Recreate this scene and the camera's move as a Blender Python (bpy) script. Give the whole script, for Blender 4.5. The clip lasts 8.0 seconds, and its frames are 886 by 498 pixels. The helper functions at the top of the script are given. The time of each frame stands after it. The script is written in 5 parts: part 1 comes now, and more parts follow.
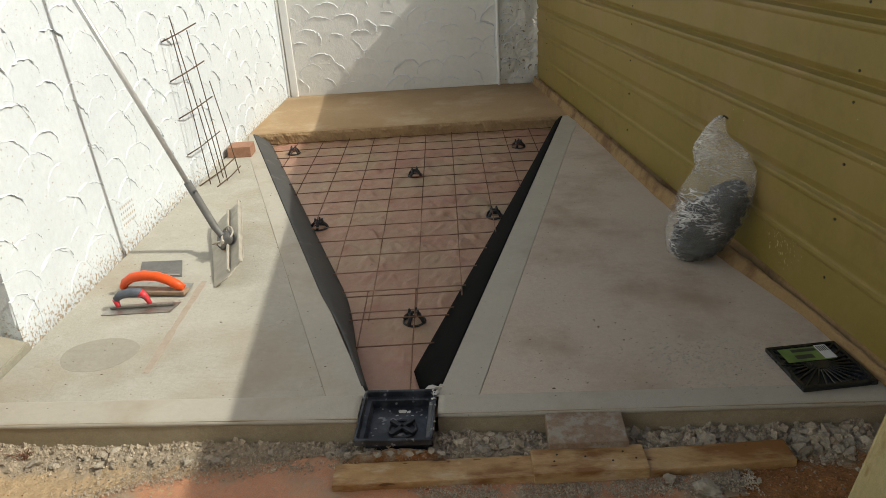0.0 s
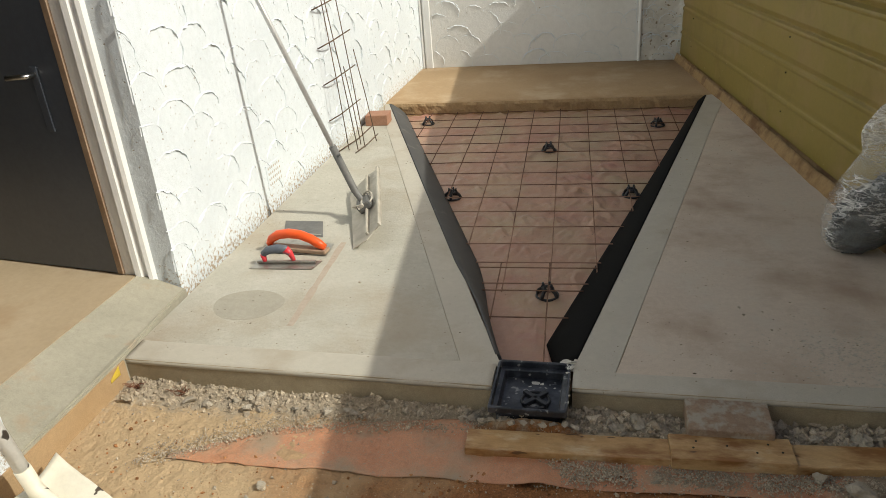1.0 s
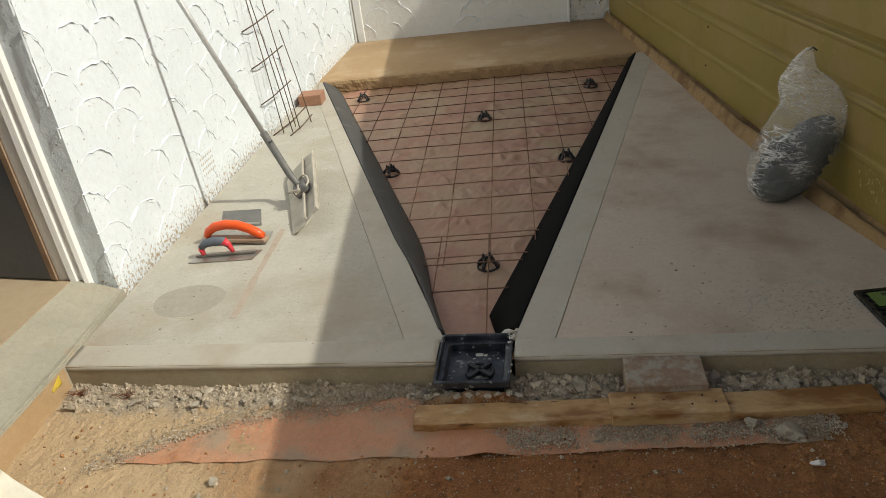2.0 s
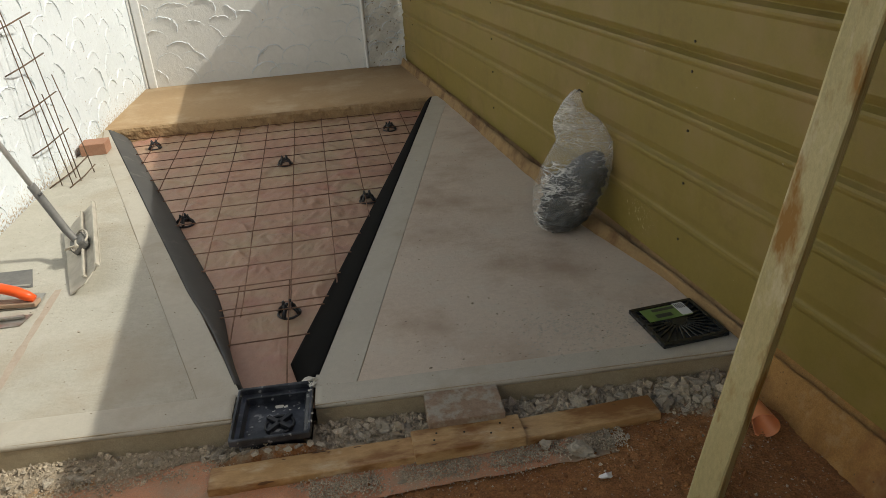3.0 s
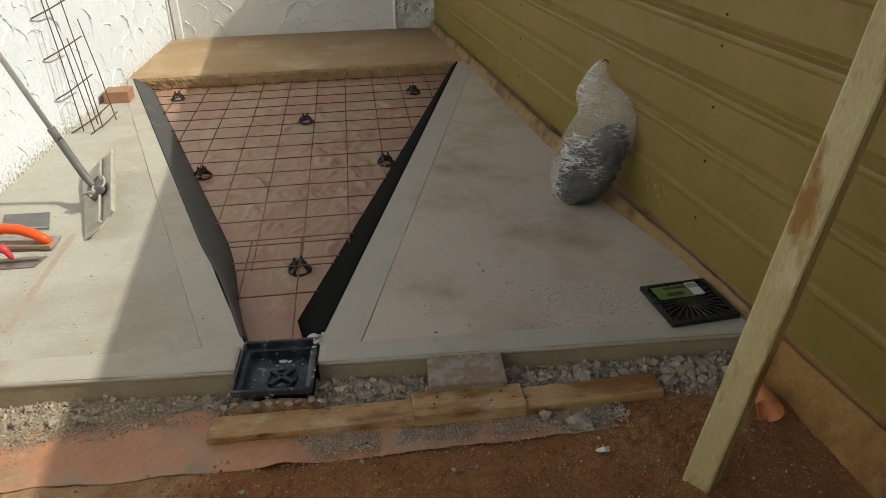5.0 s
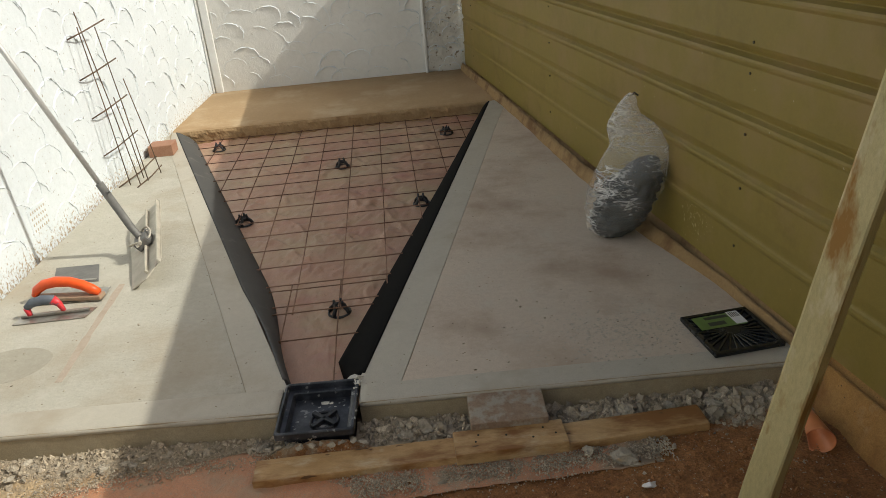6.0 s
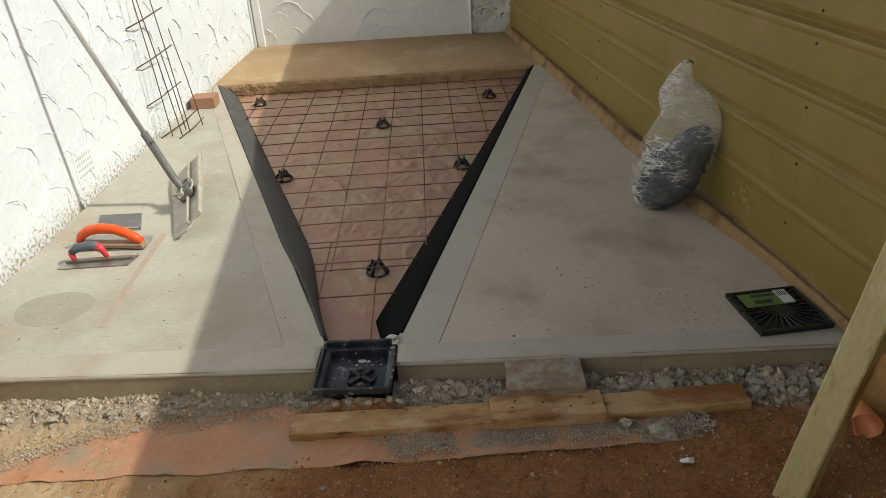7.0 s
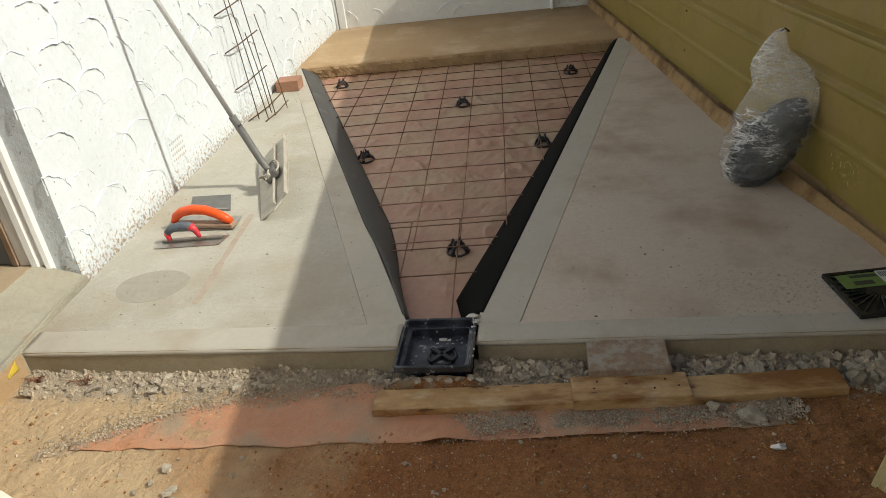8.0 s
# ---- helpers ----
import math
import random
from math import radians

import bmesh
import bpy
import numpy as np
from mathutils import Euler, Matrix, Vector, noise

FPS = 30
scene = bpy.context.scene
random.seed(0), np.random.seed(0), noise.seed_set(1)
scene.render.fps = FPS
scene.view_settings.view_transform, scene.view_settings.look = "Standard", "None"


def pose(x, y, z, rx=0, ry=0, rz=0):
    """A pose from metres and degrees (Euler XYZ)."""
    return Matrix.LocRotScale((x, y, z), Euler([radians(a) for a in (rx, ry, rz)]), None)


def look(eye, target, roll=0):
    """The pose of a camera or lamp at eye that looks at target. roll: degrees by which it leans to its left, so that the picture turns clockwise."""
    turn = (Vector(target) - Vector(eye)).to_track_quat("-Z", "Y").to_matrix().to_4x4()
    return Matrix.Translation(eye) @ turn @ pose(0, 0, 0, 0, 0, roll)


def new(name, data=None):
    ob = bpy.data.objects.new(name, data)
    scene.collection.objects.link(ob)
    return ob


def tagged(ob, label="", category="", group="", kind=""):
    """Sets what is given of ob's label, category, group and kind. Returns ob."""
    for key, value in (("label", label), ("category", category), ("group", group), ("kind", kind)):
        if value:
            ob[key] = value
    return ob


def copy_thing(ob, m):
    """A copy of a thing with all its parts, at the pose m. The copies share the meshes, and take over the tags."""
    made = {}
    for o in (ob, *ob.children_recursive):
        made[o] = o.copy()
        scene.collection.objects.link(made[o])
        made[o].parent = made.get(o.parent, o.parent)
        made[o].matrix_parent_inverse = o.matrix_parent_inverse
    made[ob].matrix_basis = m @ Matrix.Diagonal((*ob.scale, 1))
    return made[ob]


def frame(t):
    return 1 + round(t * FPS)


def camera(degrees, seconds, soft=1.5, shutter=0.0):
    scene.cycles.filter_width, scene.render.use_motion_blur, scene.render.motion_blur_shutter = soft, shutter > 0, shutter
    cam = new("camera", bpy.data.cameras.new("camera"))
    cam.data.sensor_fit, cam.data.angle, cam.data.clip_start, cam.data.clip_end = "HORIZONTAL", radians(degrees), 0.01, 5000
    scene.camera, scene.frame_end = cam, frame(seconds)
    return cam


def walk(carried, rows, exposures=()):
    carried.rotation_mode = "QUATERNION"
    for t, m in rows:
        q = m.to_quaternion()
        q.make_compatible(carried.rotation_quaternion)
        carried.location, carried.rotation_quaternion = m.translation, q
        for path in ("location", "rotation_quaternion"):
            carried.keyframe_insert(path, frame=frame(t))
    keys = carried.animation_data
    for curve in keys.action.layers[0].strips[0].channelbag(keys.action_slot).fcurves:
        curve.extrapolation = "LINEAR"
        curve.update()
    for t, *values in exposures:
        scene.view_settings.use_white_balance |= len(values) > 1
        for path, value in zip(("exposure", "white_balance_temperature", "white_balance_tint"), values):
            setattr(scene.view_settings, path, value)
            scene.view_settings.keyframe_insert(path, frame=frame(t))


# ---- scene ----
cam = camera(62.2, 8.0, soft=0.36)
PATH = [
    (0, (0.325, -1.973, 1.455), (0.193, -0.151, 0.641), -3.8),
    (0.3, (0.31, -1.984, 1.471), (0.137, -0.16, 0.668), -4.8),
    (0.5, (0.296, -1.981, 1.454), (0.101, -0.148, 0.678), -4.8),
    (0.8, (0.255, -1.985, 1.447), (-0.052, -0.185, 0.63), -3.1),
    (1, (0.23, -1.994, 1.438), (-0.208, -0.237, 0.588), -4.4),
    (1.2, (0.234, -1.998, 1.429), (-0.286, -0.289, 0.529), -4.9),
    (2.3, (0.323, -1.977, 1.477), (0.155, -0.222, 0.531), -6.7),
    (2.5, (0.346, -1.976, 1.445), (0.301, -0.197, 0.532), -5.0),
    (2.7, (0.394, -1.952, 1.42), (0.483, -0.162, 0.533), -3.7),
    (3, (0.393, -1.957, 1.44), (0.56, -0.164, 0.569), -3.9),
    (3.5, (0.414, -1.963, 1.429), (0.65, -0.168, 0.579), -2.9),
    (4, (0.417, -1.966, 1.424), (0.679, -0.155, 0.616), -1.9),
    (4.3, (0.42, -1.968, 1.416), (0.616, -0.177, 0.548), -3.4),
    (4.5, (0.404, -1.97, 1.402), (0.611, -0.189, 0.514), -1.6),
    (4.8, (0.417, -1.959, 1.403), (0.538, -0.194, 0.47), -1.8),
    (5, (0.425, -1.948, 1.417), (0.53, -0.188, 0.473), -1.5),
    (5.2, (0.416, -1.943, 1.429), (0.416, -0.137, 0.572), -4.8),
    (6.3, (0.444, -1.976, 1.42), (0.449, -0.163, 0.575), -5.1),
    (6.5, (0.427, -1.97, 1.407), (0.427, -0.178, 0.521), -4.1),
    (6.8, (0.395, -1.96, 1.406), (0.348, -0.175, 0.505), -3.6),
    (7, (0.395, -1.947, 1.409), (0.311, -0.176, 0.485), -3.7),
    (7.2, (0.388, -1.949, 1.414), (0.273, -0.182, 0.486), -3.7),
    (7.5, (0.38, -1.939, 1.408), (0.204, -0.17, 0.493), -4.9),
    (7.8, (0.392, -1.924, 1.404), (0.136, -0.182, 0.457), -5.6),
    (8, (0.394, -1.945, 1.409), (0.091, -0.215, 0.453), -7.2),
]
walk(cam, [(t, look(eye, target, roll)) for t, eye, target, roll in PATH],
     exposures=[(0, -0.41, 6820, 6), (1, -0.36, 6820, 6), (2.5, -0.46, 6820, 6), (3, -0.42, 6860, 6), (4.5, -0.38, 6900, 6), (6.5, -0.36, 6820, 6), (8, -0.33, 6820, 6)])

# ---------------------------------------------------------------- light
SUN_TO = Vector((1.0, -0.144, 0.860)).normalized()
world = bpy.data.worlds.new("sky")
world.use_nodes = True
scene.world = world
sky = world.node_tree.nodes.new("ShaderNodeTexSky")
sky.sky_type, sky.sun_disc = "NISHITA", False
sky.sun_elevation = math.asin(SUN_TO.z)
sky.sun_rotation = math.atan2(SUN_TO.x, SUN_TO.y)
sky.dust_density, sky.air_density = 4.5, 0.85
world.node_tree.links.new(sky.outputs[0], world.node_tree.nodes["Background"].inputs[0])
world.node_tree.nodes["Background"].inputs[1].default_value = 0.150
sun = new("sun", bpy.data.lights.new("sun", "SUN"))
sun.data.energy, sun.data.angle, sun.data.color = 4.4, radians(0.55), (1.0, 0.985, 0.945)
sun.matrix_world = look(SUN_TO * 20, (0, 0, 0))

# ---------------------------------------------------------------- materials


def mat(name, a, b=None, scale=6.0, fine=60.0, rough=0.8, metal=0.0, bump=0.3, depth=0.003,
        stain=None, stain_scale=1.5, stain_at=(0.5, 0.7), specks=None, speck_scale=90.0, speck_at=(0.60, 0.64),
        coat=0.0, spread=0.12, obj_random=0.0, micro=0.0, micro_scale=260.0, island=0.0, stain2=None, stain2_scale=5.0, stain2_at=(0.55, 0.75), stretch=(1, 1, 1), spec=0.5):
    """Two colours mixed by a broad noise, broken by a fine grain, with stains, specks and a fine relief."""
    m = bpy.data.materials.new(name)
    m.use_nodes = True
    nt = m.node_tree
    n, link = nt.nodes, nt.links.new
    p = n["Principled BSDF"]
    b = b or a
    tc = n.new("ShaderNodeTexCoord")
    mp = n.new("ShaderNodeMapping")
    mp.inputs["Scale"].default_value = stretch
    link(tc.outputs["Object"], mp.inputs[0])

    def noisy(s, detail=4.0, rough_=0.6):
        t = n.new("ShaderNodeTexNoise")
        t.inputs["Scale"].default_value, t.inputs["Detail"].default_value, t.inputs["Roughness"].default_value = s, detail, rough_
        link(mp.outputs[0], t.inputs["Vector"])
        return t

    def band(src, lo, hi):
        r = n.new("ShaderNodeMapRange")
        r.inputs["From Min"].default_value, r.inputs["From Max"].default_value = lo, hi
        link(src, r.inputs["Value"])
        return r.outputs[0]

    def mix(f, c1, c2, kind="MIX"):
        x = n.new("ShaderNodeMix")
        x.data_type, x.blend_type = "RGBA", kind
        for sock, v in ((x.inputs["Factor"], f), (x.inputs["A"], c1), (x.inputs["B"], c2)):
            if isinstance(v, (int, float)):
                sock.default_value = v
            elif isinstance(v, tuple):
                sock.default_value = (*v, 1)
            else:
                link(v, sock)
        return x.outputs["Result"]

    broad, grain = noisy(scale), noisy(fine, 6.0, 0.7)
    col = mix(band(broad.outputs["Fac"], 0.32, 0.68), a, b)
    g = band(grain.outputs["Fac"], 0.25, 0.75)
    gm = n.new("ShaderNodeMapRange")
    gm.inputs["To Min"].default_value, gm.inputs["To Max"].default_value = 1 - spread, 1 + spread
    link(g, gm.inputs["Value"])
    col = mix(1.0, col, gm.outputs[0], "MULTIPLY")
    if micro:
        mi = noisy(micro_scale, 2.0, 0.5)
        mm = n.new("ShaderNodeMapRange")
        mm.inputs["From Min"].default_value, mm.inputs["From Max"].default_value = 0.3, 0.7
        mm.inputs["To Min"].default_value, mm.inputs["To Max"].default_value = 1 - micro, 1 + micro
        link(mi.outputs["Fac"], mm.inputs["Value"])
        col = mix(1.0, col, mm.outputs[0], "MULTIPLY")
    if island:
        ge = n.new("ShaderNodeNewGeometry")
        im = n.new("ShaderNodeMapRange")
        im.inputs["To Min"].default_value, im.inputs["To Max"].default_value = 1 - island, 1 + island
        link(ge.outputs["Random Per Island"], im.inputs["Value"])
        col = mix(1.0, col, im.outputs[0], "MULTIPLY")
    if stain2:
        s2 = noisy(stain2_scale, 6.0, 0.7)
        col = mix(band(s2.outputs["Fac"], *stain2_at), col, stain2)
    if stain:
        st = noisy(stain_scale, 5.0, 0.62)
        col = mix(band(st.outputs["Fac"], *stain_at), col, stain)
    if specks:
        sp = noisy(speck_scale, 2.0, 0.5)
        col = mix(band(sp.outputs["Fac"], *speck_at), col, specks)
    if obj_random:
        oi = n.new("ShaderNodeObjectInfo")
        rm = n.new("ShaderNodeMapRange")
        rm.inputs["To Min"].default_value, rm.inputs["To Max"].default_value = 1 - obj_random, 1 + obj_random
        link(oi.outputs["Random"], rm.inputs["Value"])
        col = mix(1.0, col, rm.outputs[0], "MULTIPLY")
    link(col, p.inputs["Base Color"])
    rr = n.new("ShaderNodeMapRange")
    rr.inputs["To Min"].default_value, rr.inputs["To Max"].default_value = max(rough - 0.1, 0.03), min(rough + 0.1, 1)
    link(broad.outputs["Fac"], rr.inputs["Value"])
    link(rr.outputs[0], p.inputs["Roughness"])
    p.inputs["Metallic"].default_value = metal
    p.inputs["Coat Weight"].default_value = coat
    p.inputs["Specular IOR Level"].default_value = spec
    if bump:
        bp = n.new("ShaderNodeBump")
        bp.inputs["Strength"].default_value, bp.inputs["Distance"].default_value = bump, depth
        link(grain.outputs["Fac"], bp.inputs["Height"])
        link(bp.outputs[0], p.inputs["Normal"])
    return m


M_CONC = mat("troweled_concrete", (0.405, 0.383, 0.315), (0.465, 0.443, 0.37), 2.6, 48, 0.72, bump=0.75, depth=0.004,
             stain=(0.35, 0.285, 0.20), stain_scale=1.6, stain_at=(0.50, 0.76), specks=(0.25, 0.20, 0.14), speck_scale=75,
             speck_at=(0.735, 0.76), spread=0.10, micro=0.10, stain2=(0.49, 0.468, 0.40), stain2_scale=7, stain2_at=(0.52, 0.70))
# Warm bounce in the shade is put into this base; stains are red dust.
M_CONC_R = mat("shade_warm_dusty_concrete", (0.515, 0.43, 0.342), (0.56, 0.477, 0.382), 2.6, 48, 0.70, bump=0.75, depth=0.004,
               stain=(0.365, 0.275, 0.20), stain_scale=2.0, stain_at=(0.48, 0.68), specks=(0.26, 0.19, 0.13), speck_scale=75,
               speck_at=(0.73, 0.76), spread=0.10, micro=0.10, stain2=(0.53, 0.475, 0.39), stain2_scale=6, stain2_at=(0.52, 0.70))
M_EDGE = mat("smooth_concrete_edge", (0.43, 0.395, 0.325), (0.47, 0.437, 0.36), 3, 40, 0.60, bump=0.2, depth=0.002,
             stain=(0.37, 0.315, 0.235), stain_scale=2.6, stain_at=(0.52, 0.72), spread=0.07, micro=0.07, specks=(0.30, 0.26, 0.19), speck_scale=80, speck_at=(0.71, 0.75))
M_FACE = mat("formed_concrete_face", (0.30, 0.24, 0.15), (0.36, 0.30, 0.20), 5, 50, 0.85, bump=0.4, spread=0.14, micro=0.14)
M_OLD = mat("old_dusty_concrete", (0.355, 0.235, 0.12), (0.425, 0.295, 0.163), 1.6, 45, 0.88, bump=0.35, stain=(0.33, 0.20, 0.095),
            stain_scale=1.3, stain_at=(0.52, 0.78), spread=0.08, micro=0.10, stain2=(0.50, 0.385, 0.25), stain2_scale=2.2, stain2_at=(0.50, 0.72), stretch=(0.8, 0.8, 1))
M_KERB = mat("rough_mortar_kerb", (0.285, 0.175, 0.073), (0.355, 0.235, 0.11), 5, 70, 0.92, bump=0.6, depth=0.005,
             stain=(0.16, 0.085, 0.034), stain_scale=5, stain_at=(0.47, 0.64), spread=0.16, specks=(0.16, 0.10, 0.05), speck_scale=60, speck_at=(0.73, 0.77))
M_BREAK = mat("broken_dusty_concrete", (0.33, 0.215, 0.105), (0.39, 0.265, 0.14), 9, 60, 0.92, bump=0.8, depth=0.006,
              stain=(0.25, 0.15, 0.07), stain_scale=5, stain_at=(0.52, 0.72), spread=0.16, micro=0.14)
M_PLINTH = mat("soil_stained_plinth", (0.33, 0.165, 0.042), (0.385, 0.21, 0.068), 4, 55, 0.9, bump=0.7, depth=0.008,
               stain=(0.20, 0.088, 0.028), stain_scale=4.5, stain_at=(0.47, 0.66), stain2=(0.45, 0.30, 0.14), stain2_scale=6, stain2_at=(0.54, 0.72), spread=0.16, micro=0.14, specks=(0.13, 0.075, 0.035), speck_scale=45, speck_at=(0.72, 0.75))
# White paint with the cool cast of direct sun put into its base.
M_RENDER = mat("sun_cooled_white_render", (0.645, 0.695, 0.72), (0.69, 0.74, 0.765), 3, 30, 0.75, bump=0.7, depth=0.007,
               specks=(0.33, 0.30, 0.25), speck_scale=58, speck_at=(0.70, 0.72), spread=0.07, micro=0.05)
# Same white, warmed in colour for light bounced onto the end wall.
M_RENDER_N = mat("bounce_warm_white_render", (0.70, 0.69, 0.645), (0.74, 0.73, 0.69), 2, 22, 0.75, bump=0.6, depth=0.008,
                 specks=(0.42, 0.37, 0.29), speck_scale=40, speck_at=(0.74, 0.77), spread=0.05, micro=0.03)
M_RIDGE = mat("render_trowel_ridge", (0.65, 0.69, 0.71), (0.69, 0.735, 0.755), 8, 60, 0.7, bump=0.3, spread=0.05)
M_SPALL = mat("worn_render", (0.60, 0.58, 0.52), (0.68, 0.66, 0.60), 6, 30, 0.85, bump=1.0, depth=0.012,
              specks=(0.25, 0.20, 0.13), speck_scale=26, speck_at=(0.63, 0.68), spread=0.1)
M_TRIM = mat("gloss_white_trim", (0.80, 0.80, 0.78), (0.78, 0.77, 0.73), 4, 80, 0.38, bump=0.05, spread=0.03)
M_FENCE = mat("olive_sheet_steel", (0.222, 0.165, 0.040), (0.255, 0.190, 0.050), 1.3, 30, 0.52, bump=0.06, depth=0.002,
              stain=(0.29, 0.198, 0.083), stain_scale=2.6, stain_at=(0.50, 0.74), stain2=(0.19, 0.132, 0.036), stain2_scale=3.4, stain2_at=(0.54, 0.74), specks=(0.42, 0.36, 0.24), speck_scale=30,
              speck_at=(0.765, 0.78), spread=0.07, spec=0.3, micro=0.04)
M_SCREW = mat("dark_screw_head", (0.05, 0.04, 0.025), rough=0.6, metal=0.4, bump=0.1)
M_CHIP = mat("flaked_paint", (0.42, 0.35, 0.16), (0.50, 0.43, 0.24), 30, 90, 0.8, bump=0.2)
# Bluish lift in the dark base stands in for reflected sky.
M_DOOR = mat("sky_tinted_door", (0.085, 0.100, 0.125), (0.105, 0.120, 0.145), 2, 40, 0.34, bump=0.05, spread=0.1)
M_CHROME = mat("worn_chrome", (0.6, 0.6, 0.6), (0.5, 0.5, 0.5), 9, 70, 0.28, metal=1.0, bump=0.05)
M_FLOOR = mat("dusty_interior_floor", (0.385, 0.30, 0.19), (0.44, 0.35, 0.235), 2.3, 40, 0.85, bump=0.2,
              stain=(0.33, 0.22, 0.12), stain_scale=2.2, stain_at=(0.5, 0.75), spread=0.08)
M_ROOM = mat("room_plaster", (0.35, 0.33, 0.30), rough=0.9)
M_FILM = mat("pink_membrane", (0.35, 0.188, 0.13), (0.445, 0.27, 0.182), 1.9, 26, 0.42, bump=0.6, depth=0.008,
             stain=(0.39, 0.285, 0.18), stain_scale=2.6, stain_at=(0.44, 0.66), stain2=(0.37, 0.175, 0.135), stain2_scale=4.2, stain2_at=(0.52, 0.68), spread=0.13, micro=0.07, specks=(0.24, 0.15, 0.09), speck_scale=55, speck_at=(0.70, 0.74))
M_ORANGE = mat("orange_builders_film", (0.46, 0.21, 0.11), (0.51, 0.265, 0.15), 4, 34, 0.42, bump=0.8, depth=0.008,
               stain=(0.34, 0.25, 0.165), stain_scale=4.2, stain_at=(0.47, 0.62), spread=0.13, micro=0.12, specks=(0.34, 0.26, 0.18), speck_scale=170, speck_at=(0.62, 0.68))
M_CURL = mat("clean_orange_film", (0.58, 0.20, 0.075), (0.64, 0.25, 0.11), 5, 34, 0.4, bump=0.3, spread=0.08)
M_DUSTY = mat("earth_dusted_wire", (0.27, 0.155, 0.095), (0.15, 0.08, 0.05), 14, 80, 0.85, metal=0.1, bump=0.3, spread=0.25)
M_STEEL = mat("rusty_wire", (0.13, 0.055, 0.028), (0.075, 0.032, 0.020), 9, 80, 0.8, metal=0.2, bump=0.3, spread=0.25)
M_STEEL2 = mat("grey_brown_bar", (0.10, 0.075, 0.055), (0.16, 0.10, 0.06), 14, 80, 0.75, metal=0.3, bump=0.3, spread=0.2)
M_BLACK = mat("black_plastic", (0.013, 0.014, 0.016), (0.02, 0.021, 0.024), 8, 70, 0.42, bump=0.12, spread=0.15)
M_GRATE = mat("glossy_black_plastic", (0.010, 0.012, 0.012), (0.016, 0.018, 0.018), 8, 70, 0.25, bump=0.1, spread=0.15)
M_PIT = mat("black_pit_plastic", (0.012, 0.014, 0.019), (0.02, 0.022, 0.028), 6, 50, 0.33, bump=0.15,
            specks=(0.26, 0.26, 0.25), speck_scale=34, speck_at=(0.63, 0.70), spread=0.2, stain=(0.075, 0.08, 0.092), stain_scale=11, stain_at=(0.45, 0.65))
M_PASTE = mat("cement_paste", (0.50, 0.48, 0.42), (0.6, 0.58, 0.52), 20, 90, 0.9, bump=0.6, depth=0.004, spread=0.15)
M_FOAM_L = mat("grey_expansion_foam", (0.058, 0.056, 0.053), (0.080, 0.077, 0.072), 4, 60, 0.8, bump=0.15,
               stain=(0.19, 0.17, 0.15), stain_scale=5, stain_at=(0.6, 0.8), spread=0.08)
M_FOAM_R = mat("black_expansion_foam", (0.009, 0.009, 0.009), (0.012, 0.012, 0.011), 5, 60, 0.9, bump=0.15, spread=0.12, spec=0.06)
M_PINE = mat("weathered_pine", (0.42, 0.25, 0.10), (0.52, 0.35, 0.175), 5.0, 40, 0.55, bump=0.25, depth=0.002,
             stain=(0.235, 0.105, 0.03), stain_scale=6.5, stain_at=(0.47, 0.60), stain2=(0.56, 0.43, 0.27), stain2_scale=9, stain2_at=(0.53, 0.66), specks=(0.12, 0.06, 0.025), speck_scale=26, speck_at=(0.70, 0.74), spread=0.16, stretch=(0.6, 1.5, 1.5), micro=0.06)
M_STAKE = mat("treated_pine_stake", (0.43, 0.36, 0.17), (0.50, 0.43, 0.225), 2.0, 46, 0.7, bump=0.3, depth=0.002,
              stain=(0.30, 0.155, 0.035), stain_scale=4.2, stain_at=(0.51, 0.63), stain2=(0.60, 0.53, 0.33), stain2_scale=5, stain2_at=(0.52, 0.66), spread=0.16, stretch=(3, 3, 0.8), micro=0.06)
M_BRICK = mat("red_clay_brick", (0.33, 0.165, 0.10), (0.38, 0.21, 0.135), 18, 90, 0.85, bump=0.4, spread=0.15)
M_PAVER = mat("mortar_stained_paver", (0.27, 0.18, 0.12), (0.33, 0.24, 0.17), 16, 80, 0.9, bump=0.9, depth=0.008,
              stain=(0.38, 0.335, 0.27), stain_scale=22, stain_at=(0.48, 0.6), spread=0.2)
M_CHUNK = mat("broken_concrete", (0.31, 0.265, 0.195), (0.41, 0.36, 0.285), 25, 90, 0.92, bump=0.9, depth=0.005,
              stain=(0.36, 0.27, 0.17), stain_scale=12, stain_at=(0.55, 0.7), spread=0.15, obj_random=0.18)
M_GRAVEL = mat("crushed_rubble", (0.36, 0.295, 0.21), (0.45, 0.38, 0.285), 26, 90, 0.92, bump=0.8, depth=0.004, spread=0.2, island=0.28, micro=0.15)
M_CLOD = mat("soil_crumbs", (0.265, 0.108, 0.036), (0.345, 0.170, 0.066), 9, 90, 0.95, bump=0.8, depth=0.004, spread=0.2, island=0.35)
M_WHITE = mat("white_stone", (0.66, 0.65, 0.63), (0.72, 0.71, 0.69), 20, 80, 0.7, bump=0.3)
M_ALU = mat("cement_smeared_aluminium", (0.47, 0.43, 0.35), (0.54, 0.50, 0.42), 12, 70, 0.6, metal=0.1, bump=0.2,
            stain=(0.42, 0.385, 0.31), stain_scale=9, stain_at=(0.45, 0.6), spread=0.1)
M_ALUPOLE = mat("dull_aluminium_pole", (0.50, 0.50, 0.49), (0.58, 0.58, 0.57), 9, 70, 0.45, metal=0.45, bump=0.08)
M_SLEEVE = mat("grey_pole_sleeve", (0.13, 0.128, 0.12), (0.20, 0.195, 0.18), 14, 70, 0.6, metal=0.3, bump=0.2, spread=0.15)
